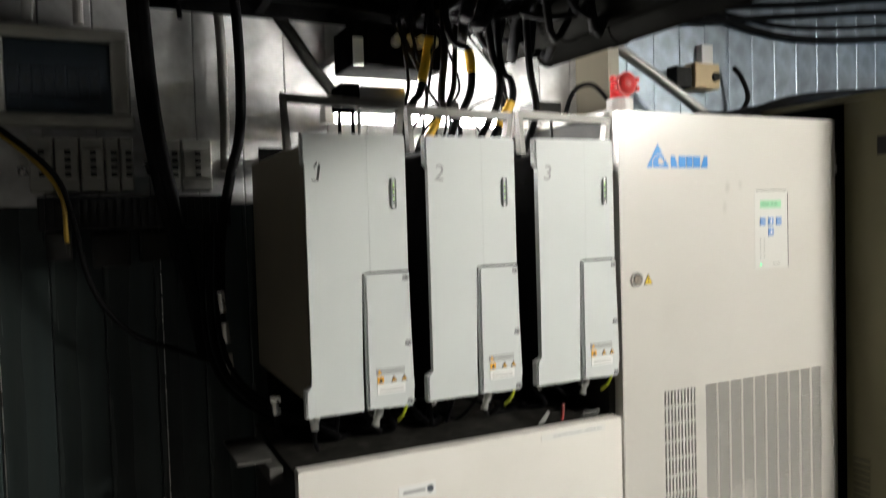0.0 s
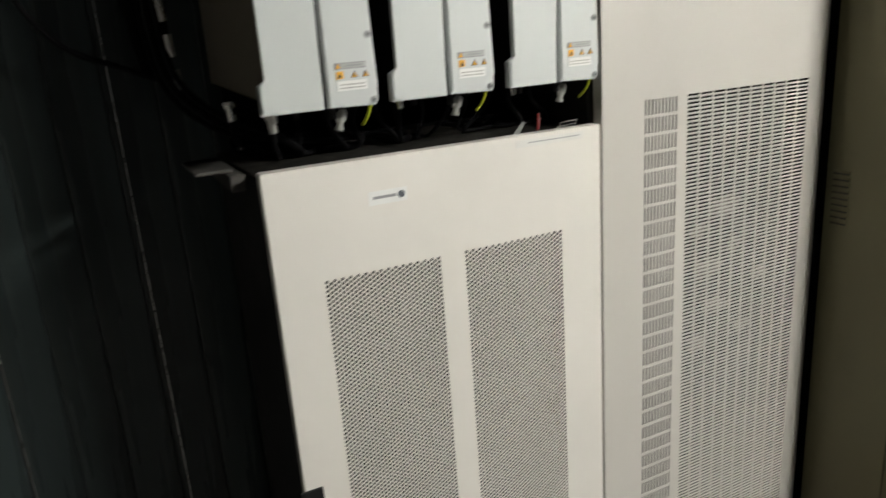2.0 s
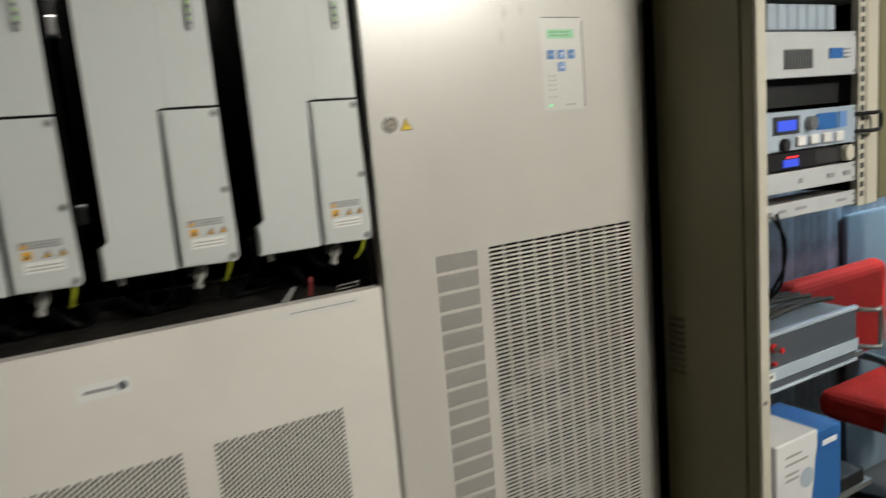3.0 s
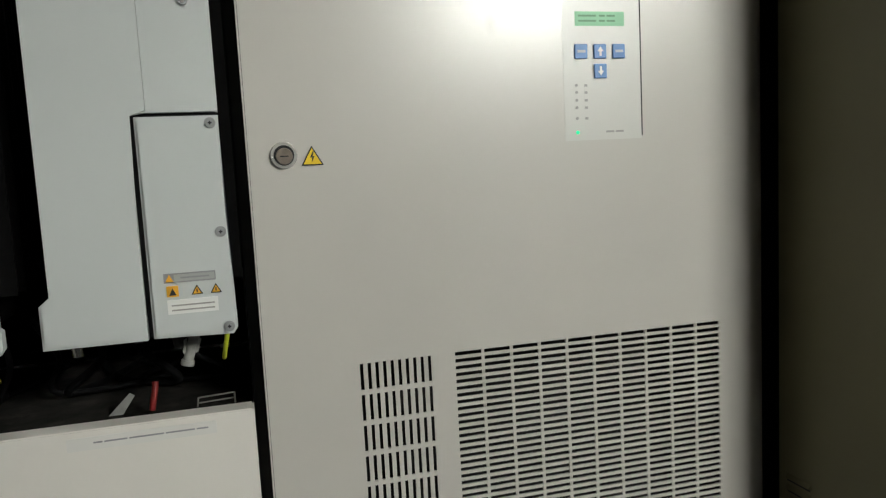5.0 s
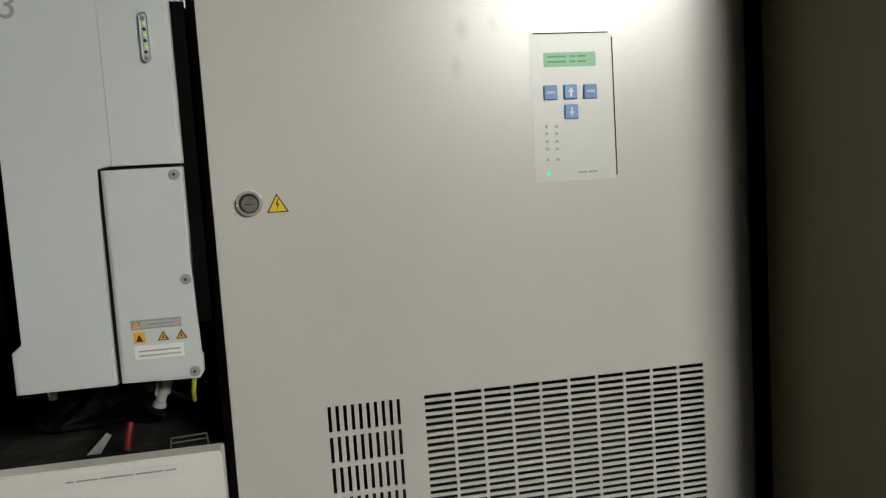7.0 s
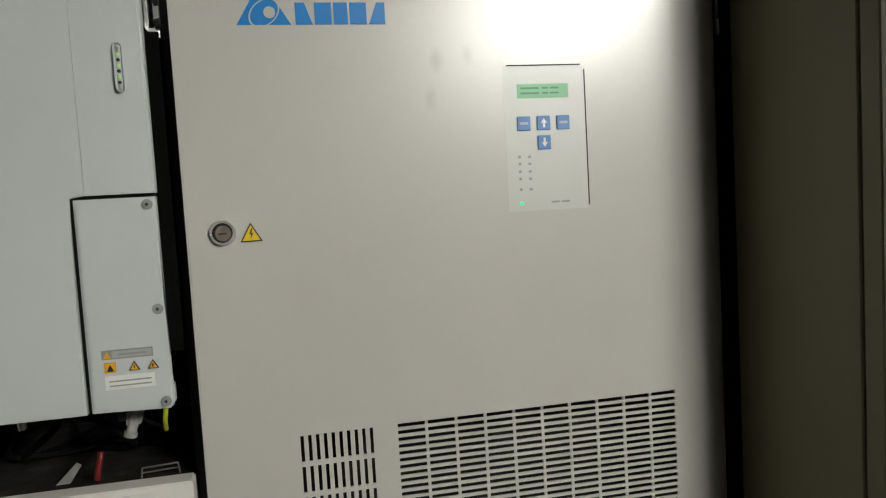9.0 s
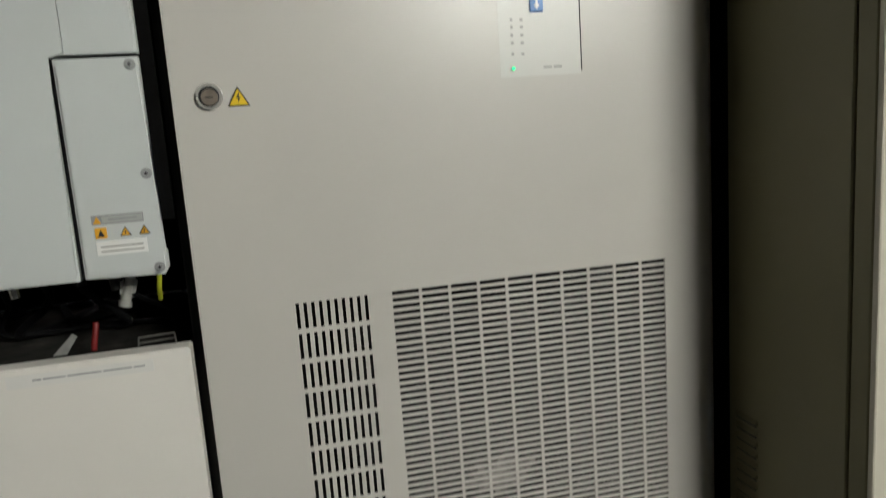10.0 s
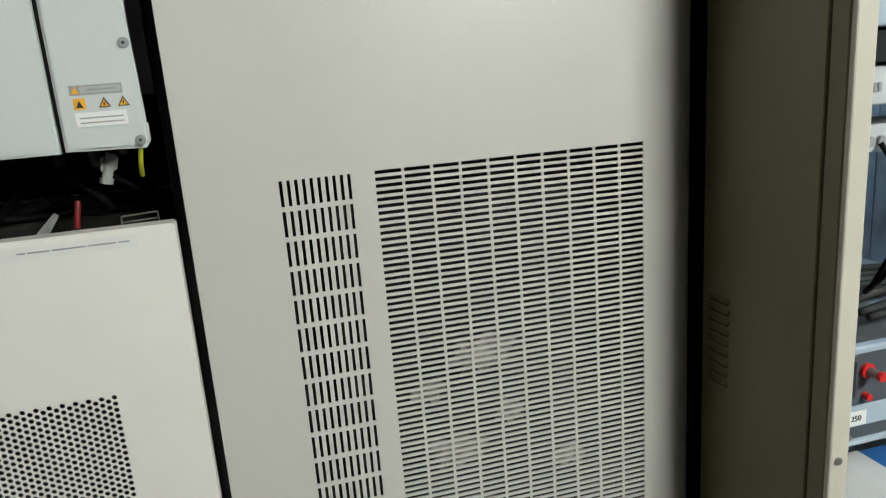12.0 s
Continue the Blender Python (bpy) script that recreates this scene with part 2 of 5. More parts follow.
# ---- building helpers ----
def box(bm, x0, x1, y0, y1, z0, z1, bevel=0.0, seg=2):
    vs = [bm.verts.new((x, y, z)) for x in (x0, x1) for y in (y0, y1) for z in (z0, z1)]
    fs = [bm.faces.new([vs[i] for i in q]) for q in
          ((0, 1, 3, 2), (4, 6, 7, 5), (0, 4, 5, 1), (2, 3, 7, 6), (0, 2, 6, 4), (1, 5, 7, 3))]
    if bevel:
        es = list({e for f in fs for e in f.edges})
        bmesh.ops.bevel(bm, geom=es, offset=bevel, segments=seg, affect="EDGES", profile=0.5)
    return bm


def rod(bm, p0, p1, r, seg=14, r1=None):
    p0, p1 = Vector(p0), Vector(p1)
    d = p1 - p0
    m = Matrix.Translation((p0 + p1) / 2) @ d.to_track_quat("Z", "Y").to_matrix().to_4x4()
    bmesh.ops.create_cone(bm, cap_ends=True, segments=seg, radius1=r, radius2=r if r1 is None else r1, depth=d.length, matrix=m)
    return bm


def sweep(bm, pts, r, seg=8, step=6):
    """A round cable through the points, smoothly bent."""
    p = [Vector(q) for q in pts]
    p = [2 * p[0] - p[1]] + p + [2 * p[-1] - p[-2]]
    line = []
    for i in range(1, len(p) - 2):
        for k in range(step):
            t = k / step
            a, b, c, d = p[i - 1], p[i], p[i + 1], p[i + 2]
            line.append(0.5 * (2 * b + (c - a) * t + (2 * a - 5 * b + 4 * c - d) * t * t + (3 * b - a - 3 * c + d) * t ** 3))
    line.append(p[-2])
    up, rings = Vector((0.31, 0.52, 0.8)), []
    for i, q in enumerate(line):
        d = (line[min(i + 1, len(line) - 1)] - line[max(i - 1, 0)]).normalized()
        u = (up - d * up.dot(d)).normalized()
        up, w = u, d.cross(u)
        rings.append([bm.verts.new(q + r * (u * math.cos(a) + w * math.sin(a))) for a in (2 * math.pi * k / seg for k in range(seg))])
    for a, b in zip(rings, rings[1:]):
        for k in range(seg):
            bm.faces.new((a[k], a[(k + 1) % seg], b[(k + 1) % seg], b[k])).smooth = True
    bm.faces.new(rings[0][::-1])
    bm.faces.new(rings[-1])
    return bm


def poly(bm, pts, y0, y1):
    """A flat shape in the x-z plane, from y0 (front) to y1."""
    a = [bm.verts.new((x, y0, z)) for x, z in pts]
    b = [bm.verts.new((x, y1, z)) for x, z in pts]
    bm.faces.new(a)
    bm.faces.new(b[::-1])
    for i in range(len(pts)):
        j = (i + 1) % len(pts)
        bm.faces.new((a[j], a[i], b[i], b[j]))
    return bm


def mesh_of(name, bm, mat):
    bmesh.ops.recalc_face_normals(bm, faces=bm.faces)
    me = bpy.data.meshes.new(name)
    bm.to_mesh(me)
    bm.free()
    me.materials.append(mat)
    return me


BASES = {}


def thing(name, base, label, category, group="", kind=""):
    ob = new(name)
    ob.empty_display_size = 0.05
    ob.location = base
    BASES[ob.name] = Vector(base)
    return tagged(ob, label, category, group, kind)


def part(name, bm, mat, parent, label="", mesh=None):
    ob = new(name, mesh or mesh_of(name, bm, mat))
    ob.parent = parent
    if parent.name in BASES:
        ob.matrix_parent_inverse = Matrix.Translation(-BASES[parent.name])
    return tagged(ob, label)


def single(name, bm, mat, label, category, group="", kind=""):
    return tagged(new(name, mesh_of(name, bm, mat)), label, category, group, kind)


def words(text, size, x, y, z, lean=0.0):
    """Writing that faces -y, as a mesh in a bmesh."""
    cu = bpy.data.curves.new("writing", "FONT")
    cu.body, cu.size, cu.extrude = text, size, 0.0004
    ob = new("writing", cu)
    me = bpy.data.meshes.new_from_object(ob.evaluated_get(bpy.context.evaluated_depsgraph_get()))
    bpy.data.objects.remove(ob)
    me.transform(Matrix.Translation((x, y, z)) @ Matrix.Rotation(radians(lean), 4, "Y") @ Matrix.Rotation(radians(90), 4, "X"))
    bm = bmesh.new()
    bm.from_mesh(me)
    return bm


def cable(pts, r, mat, label, name="cable", group=""):
    return single(name, sweep(B(), pts, r), mat, label, "cable", group)


B = bmesh.new


def quad_sheet(name, rects, holes, y, depth, mat, parent, label="", rounds=()):
    """A thin sheet in the plane y: plain rectangles, slots' edges (x0, x1, z0, z1) and cells with a round hole (cx, cz, w, h, r)."""
    v, f = [], []

    def q(a, b, c, d):
        n = len(v)
        v.extend((a, b, c, d))
        f.append((n, n + 1, n + 2, n + 3))
    for x0, x1, z0, z1 in rects:
        q((x0, y, z0), (x1, y, z0), (x1, y, z1), (x0, y, z1))
    for x0, x1, z0, z1 in holes:
        e = y + depth
        q((x0, y, z0), (x0, y, z1), (x0, e, z1), (x0, e, z0))
        q((x1, y, z1), (x1, y, z0), (x1, e, z0), (x1, e, z1))
        q((x0, y, z1), (x1, y, z1), (x1, e, z1), (x0, e, z1))
        q((x1, y, z0), (x0, y, z0), (x0, e, z0), (x1, e, z0))
    for cx, cz, w, h, r in rounds:
        o = [(cx + r * math.cos(k * math.pi / 4), cz + r * math.sin(k * math.pi / 4)) for k in range(8)]
        e = [(cx + w / 2 * s, cz + h / 2 * t) for s, t in ((1, 0), (1, 1), (0, 1), (-1, 1), (-1, 0), (-1, -1), (0, -1), (1, -1))]
        for k in range(8):
            j = (k + 1) % 8
            q((o[k][0], y, o[k][1]), (e[k][0], y, e[k][1]), (e[j][0], y, e[j][1]), (o[j][0], y, o[j][1]))
            q((o[k][0], y, o[k][1]), (o[j][0], y, o[j][1]), (o[j][0], y + depth, o[j][1]), (o[k][0], y + depth, o[k][1]))
    me = bpy.data.meshes.new(name)
    me.from_pydata(v, [], f)
    me.materials.append(mat)
    return part(name, None, None, parent, label, mesh=me)


def slot_field(x0, z1, cols, rows, px, pz, lx, lz):
    """Slots lx by lz on a pitch px by pz, from the upper left corner: the bars between them, and the slots."""
    bars, slots = [], []
    z0 = z1 - (rows - 1) * pz - lz
    for i in range(cols):
        a = x0 + i * px
        if i < cols - 1:
            bars.append((a + lx, a + px, z0, z1))
        for k in range(rows):
            t = z1 - k * pz
            slots.append((a, a + lx, t - lz, t))
            if k < rows - 1:
                bars.append((a, a + lx, t - pz, t - lz))
    return bars, slots, (x0, x0 + (cols - 1) * px + lx, z0, z1)


# ---- the room ----
X0, X1, Y0, Y1, H, F = -2.3, 4.6, -4.2, 0.50, 3.0, -0.15
tagged(new("floor", mesh_of("floor", box(B(), X0 - 0.1, X1 + 0.1, Y0 - 0.1, Y1 + 0.12, F - 0.12, F), M_FLOOR)), "worn grey vinyl floor", "floor", kind="structure")
tagged(new("ceiling", mesh_of("ceiling", box(B(), X0 - 0.1, X1 + 0.1, Y0 - 0.1, Y1 + 0.12, H, H + 0.1), M_CEIL)), "ceiling of a technical room, blackened for lack of light", "ceiling", kind="structure")
# unseen walls: the west one grey to bounce light, the others dark
tagged(new("wall_west", mesh_of("wall_west", box(B(), X0 - 0.1, X0, Y0 - 0.1, Y1 + 0.12, F, H), M_BOUNCEWALL)), "unseen side wall, grey to bounce light onto the units", "wall", kind="structure")
tagged(new("wall_east", mesh_of("wall_east", box(B(), X1, X1 + 0.1, Y0 - 0.1, Y1 + 0.12, F, H), M_PLAIN)), "unseen end wall kept dark to cut bounce", "wall", kind="structure")
tagged(new("wall_south", mesh_of("wall_south", box(B(), X0, X1, Y0 - 0.1, Y0, F, H), M_PLAIN)), "unseen long wall kept dark to cut bounce", "wall", kind="structure")
wall = tagged(new("wall_north", mesh_of("wall_north", box(B(), X0, X1, Y1 + 0.006, Y1 + 0.12, F, H), M_ZINCDARK)), "wall of narrow galvanised panels over slate ones darkened for shade", "wall", kind="structure")

tagged(new("ceiling_soffit", mesh_of("ceiling_soffit", box(B(), X0, 0.28, 0.40, Y1 - 0.001, 2.335, H - 0.002), M_CEIL)), "lowered soffit along the wall, blackened for lack of light", "ceiling", kind="structure")


# ---- ceiling lamp in front of the cabinets ----
def batten(name, a, b, mat, label, radius, lip=0.0):
    """A hung lamp with two tubes from a to b (both at one height); a lip adds a wide reflector that cuts side light."""
    a, b = Vector(a), Vector(b)
    u = (b - a).normalized()
    w = Vector((-u.y, u.x, 0))
    mid = (a + b) / 2
    turn = Matrix.Translation(mid) @ Matrix.Rotation(math.atan2(u.y, u.x), 4, "Z")
    half = (b - a).length / 2
    lamp = thing(name, mid, label, "lamp")

    def piece(part_name, bm, m):
        bmesh.ops.transform(bm, matrix=turn, verts=bm.verts)
        part(part_name, bm, m, lamp)
    piece("lamp_body", box(B(), -half - 0.03, half + 0.03, -0.06, 0.06, 0.05, 0.11, 0.008), M_WHITE)
    # added reflector: its lips keep flat light off the ducts and ceiling
    if lip:
        piece("reflector", box(B(), -half - 0.03, half + 0.03, -0.16, 0.16, 0.044, 0.048), M_WHITE)
        for dy in (-0.161, 0.159):
            piece("cutoff_lip", box(B(), -half - 0.03, half + 0.03, dy, dy + 0.002, -lip, 0.043), M_WHITE)
    for sx in (0.12 - half, half - 0.12):
        piece("hanger", rod(B(), (sx, 0, 0.111), (sx, 0, H - mid.z), 0.006, 10), M_STEEL)
    for dy in (-0.035, 0.035):
        piece("tube", rod(B(), (-half, dy, 0), (half, dy, 0), radius, 16), mat)
        for e in (-half, half):
            piece("socket", box(B(), e - 0.012, e + 0.012, dy - 0.016, dy + 0.016, -0.02, 0.052, 0.003), M_WHITE)
    return lamp


batten("unseen_ceiling_lamp", (1.38, -3.10, 2.60), (1.72, -1.90, 2.60), M_TUBE, "white batten lamp with two lit tubes and an added reflector to cut side light", 0.014, 0.025)
# fill lamp added out of sight, for cool light on wall and chair
batten("unseen_ceiling_lamp", (2.45, -0.05, 1.85), (3.25, -0.05, 1.85), M_FILLTUBE, "unseen cool fill lamp added to light the wall and chair", 0.014)


# ---- the tall power cabinet ----
def power_cabinet():
    c = thing("power_cabinet", (0.41, 0.25, F), "tall warm grey power cabinet with slotted ventilation door", "cabinet")
    # carcass: plinth, sides, top, back
    bm = B()
    box(bm, 0.004, 0.024, 0.032, 0.46, F, 1.978, 0.002, 1)
    box(bm, 0.784, 0.804, 0.052, 0.46, F, 1.978, 0.002, 1)
    box(bm, 0.024, 0.784, 0.44, 0.46, F, 1.978)
    box(bm, 0.024, 0.784, 0.032, 0.44, 1.953, 1.978)
    box(bm, 0.024, 0.784, 0.032, 0.44, F, F + 0.06)
    part("body", bm, M_SHADOW, c, "steel carcass darkened for shade")
    part("filter_mat", box(B(), 0.026, 0.782, 0.13, 0.14, F + 0.062, 1.36), M_MATSHADE, c, "dusty mat behind the slots, darkened for the interior shade")
    # clumps of dust that hang just behind the slots
    random.seed(17)
    for cx, cz, w, h in ((0.42, 1.01, 0.13, 0.075), (0.37, 0.85, 0.12, 0.07), (0.46, 0.90, 0.06, 0.05), (0.33, 0.96, 0.07, 0.05), (0.40, 0.74, 0.11, 0.06), (0.56, 0.80, 0.07, 0.05), (0.34, 0.64, 0.09, 0.06), (0.50, 0.66, 0.08, 0.05)):
        ring = []
        for k in range(26):
            a = 2 * math.pi * k / 26
            q = random.uniform(0.45, 1.0)
            ring.append((cx + w / 2 * q * math.cos(a), cz + h / 2 * q * math.sin(a)))
        part("dust_clump", poly(B(), ring, 0.005, 0.012), M_FLUFF, c, "pale clump of dust")
    part("top_cover", box(B(), 0.006, 0.806, 0.034, 0.458, 1.980, 1.992, 0.003), M_UPS, c)
    # door
    g1b, g1s, r1 = slot_field(0.144, 1.3095, 10, 32, 0.01045, 0.0428, 0.0047, 0.0360)
    g2b, g2s, r2 = slot_field(0.277, 1.310, 10, 139, 0.0427, 0.0098, 0.0388, 0.0055)
    low = F + 0.05
    xl, xr, top = 0.022, 0.714, 1.988
    rects = [(xl, r1[0], low, top), (r1[0], r1[1], r1[3], top), (r1[0], r1[1], low, r1[2]), (r1[1], r2[0], low, top),
             (r2[0], r2[1], r2[3], top), (r2[0], r2[1], low, r2[2]), (r2[1], xr, low, top)]
    door = quad_sheet("door", rects + g1b + g2b, g1s + g2s, 0.0, 0.003, M_UPS, c)
    # rounded right edge, left flange and top flange of the door
    bm = B()
    arc = [(xr + 0.096 * math.sin(a), 0.050 - 0.050 * math.cos(a)) for a in (k * math.pi / 28 for k in range(15))]
    for (xa, ya), (xb, yb) in zip(arc, arc[1:]):
        f = bm.faces.new([bm.verts.new(p) for p in ((xa, ya, low), (xb, yb, low), (xb, yb, top), (xa, ya, top))])
        f.smooth = True
    bmesh.ops.remove_doubles(bm, verts=bm.verts, dist=1e-5)
    for f in bm.faces:
        f.smooth = True
    part("door_edge", bm, M_UPS, door)
    part("door_flange", box(B(), 0.0195, 0.0215, 0.0, 0.03, low, top), M_UPS, door)
    cap = [(xl, 0.0)] + arc + [(xl, 0.050)]
    bm = B()
    bm.faces.new([bm.verts.new((x, y, top)) for x, y in cap])
    part("door_cap", bm, M_UPS, door)
    # round latch and warning triangle
    latch = part("latch", rod(B(), (0.065, 0.002, 1.590), (0.065, -0.0055, 1.590), 0.0180, 32, 0.0160), M_CHROME, door, "round chrome latch")
    part("latch_ring", rod(B(), (0.065, -0.0050, 1.590), (0.065, -0.0060, 1.590), 0.0128, 28), M_BLACK, latch)
    part("latch_core", rod(B(), (0.0655, -0.0055, 1.589), (0.0655, -0.0075, 1.589), 0.0108, 24, 0.0098), M_CORE, latch, "brown lock core")
    part("latch_slot", box(B(), 0.0600, 0.0705, -0.0080, -0.0074, 1.5880, 1.5895), M_INK, latch)
    sign = part("warning_sign", poly(B(), [(0.0863, 1.5760), (0.1148, 1.5760), (0.1005, 1.6010)], -0.0012, 0.0), M_INK, door, "yellow warning triangle")
    part("sign_face", poly(B(), [(0.0889, 1.5775), (0.1121, 1.5775), (0.1005, 1.5980)], -0.0018, -0.0013), M_SIGN, sign)
    part("bolt_mark", poly(B(), [(0.1015, 1.5937), (0.0977, 1.5860), (0.1005, 1.5865), (0.0993, 1.5792), (0.1034, 1.5878), (0.1007, 1.5874), (0.1029, 1.5937)], -0.0024, -0.0019), M_INK, sign)
    # emblem: a triangle with a round swirl and five blocks
    em = part("emblem", poly(B(), [(0.1020, 1.8545), (0.1711, 1.8545), (0.1366, 1.9117)], -0.0009, 0.0), M_BLUE, door, "plain blue triangular emblem and blocks")
    bm = B()
    for k in range(40):
        a0, a1 = 2 * math.pi * k / 40, 2 * math.pi * (k + 1) / 40
        tilt = radians(40)

        def ell(a, s):
            u, v = 0.0225 * s * math.cos(a), 0.0155 * s * math.sin(a)
            return (0.1375 + u * math.cos(tilt) - v * math.sin(tilt), -0.0014, 1.8698 + u * math.sin(tilt) + v * math.cos(tilt))
        bm.faces.new([bm.verts.new(p) for p in (ell(a0, 0.9), ell(a1, 0.9), ell(a1, 1.0), ell(a0, 1.0))])
    part("swirl", bm, M_UPS, em)
    part("dot", rod(B(), (0.1442, -0.0008, 1.8703), (0.1442, -0.0016, 1.8703), 0.0075, 20), M_UPS, em)
    x = 0.1769
    for w, cut in ((0.022, 1), (0.022, 0), (0.0185, 0), (0.022, 0), (0.022, 1)):
        z0, z1 = 1.8545, 1.8829
        s = [(x, z0), (x + w, z0), (x + w, z1), (x, z1)] if not cut else [(x, z0), (x + w, z0), (x + w * 0.55, z1), (x, z1)]
        if cut and x > 0.25:
            s = [(x, z0), (x + w, z0), (x + w, z1), (x + w * 0.5, z1)]
        part("block", poly(B(), s, -0.0009, 0.0), M_BLUE, em)
        x += w + 0.0028
    # control panel
    px0, px1, pz0, pz1 = 0.4545, 0.5745, 1.5930, 1.7959
    p = part("control_panel", box(B(), px0, px1, -0.0003, 0.002, pz0, pz1), M_PANEL, door, "pale operating panel with keys")
    # thin black strips paint the shade along the panel's right and top edge
    bm = B()
    box(bm, px1, px1 + 0.0016, -0.0009, 0.001, pz0 + 0.004, pz1 - 0.006)
    box(bm, px0 + 0.006, px1 - 0.005, -0.0012, 0.001, pz1, pz1 + 0.0016)
    part("recess_shade", bm, M_BLACK, p, "dark line painted for the shade at the panel recess")
    lcd = part("display", box(B(), 0.4740, 0.5501, -0.0010, -0.0003, 1.7510, 1.7706), M_LCD, p, "green lit text display")
    for zz in (1.7636, 1.7566):
        for xa, xb in ((0.4789, 0.5062), (0.5111, 0.5199), (0.5228, 0.5355)):
            part("text_bar", box(B(), xa, xb, -0.0016, -0.0011, zz, zz + 0.0025), M_LCDINK, lcd)
    for kx, kz in ((0.4813, 1.7160), (0.5106, 1.7160), (0.5399, 1.7160), (0.5106, 1.6888)):
        key = part("key", box(B(), kx - 0.0098, kx + 0.0098, -0.0032, -0.0003, kz - 0.0100, kz + 0.0100, 0.001, 1), M_KEY, p, "blue square key")
        if kx == 0.5106:
            d = 1 if kz > 1.7015 else -1
            part("arrow", poly(B(), [(kx - 0.0045, kz), (kx, kz + d * 0.0065), (kx + 0.0045, kz), (kx + 0.0016, kz), (kx + 0.0016, kz - d * 0.0065), (kx - 0.0016, kz - d * 0.0065), (kx - 0.0016, kz)][::d], -0.0038, -0.0033), M_LABEL, key)
        else:
            part("text_bar", box(B(), kx - 0.006, kx + 0.006, -0.0038, -0.0033, kz - 0.0018, kz + 0.0018), M_PALEBLUE, key)
    for k, zz in enumerate((1.6697, 1.6599, 1.6491, 1.6388, 1.6239)):
        part("indicator", rod(B(), (0.4730, -0.0010, zz), (0.4730, -0.0018, zz), 0.0021, 12), M_SOFTINK, p)
        part("symbol", box(B(), 0.4857, 0.4901, -0.0009, -0.0003, zz - 0.0020, zz + 0.0013), M_SOFTINK, p)
    part("indicator", rod(B(), (0.4730, -0.0010, 1.6042), (0.4730, -0.0028, 1.6042), 0.0024, 12), M_LEDGREEN, p, "lit green indicator")
    for xa, xb in ((0.5179, 0.5301), (0.5331, 0.5453)):
        part("text_bar", box(B(), xa, xb, -0.0009, -0.0003, 1.6028, 1.6056), M_SOFTINK, p)
    # hinges and corner screw
    for z0, z1 in ((1.838, 1.910), (0.770, 0.852)):
        h = part("hinge", rod(B(), (0.8125, 0.042, z0), (0.8125, 0.042, z1), 0.006, 12), M_BLACK, c, "black hinge with steel pin")
        part("pin", rod(B(), (0.8125, 0.0345, z0 + 0.006), (0.8125, 0.0345, z1 - 0.006), 0.0035, 10), M_STEEL if z0 > 1 else M_SHADOW, h)
    part("screw", rod(B(), (0.062, 0.002, 0.194), (0.062, -0.004, 0.194), 0.009, 16), M_STEEL, door)


power_cabinet()


# ---- the low perforated cabinet ----
def perforated_field(x0, x1, z0, z1, cols, rows, r):
    """Upright columns of round holes, every second column half a step lower."""
    w, h = (x1 - x0) / cols, (z1 - z0) / (rows + 0.5)
    cells, rects = [], []
    for i in range(cols):
        off = h / 2 if i % 2 else 0.0
        for k in range(rows):
            cells.append((x0 + (i + 0.5) * w, z1 - off - (k + 0.5) * h, w, h, r))
        if off:
            rects.append((x0 + i * w, x0 + (i + 1) * w, z1 - off, z1))
        else:
            rects.append((x0 + i * w, x0 + (i + 1) * w, z0, z0 + h / 2))
    return cells, rects


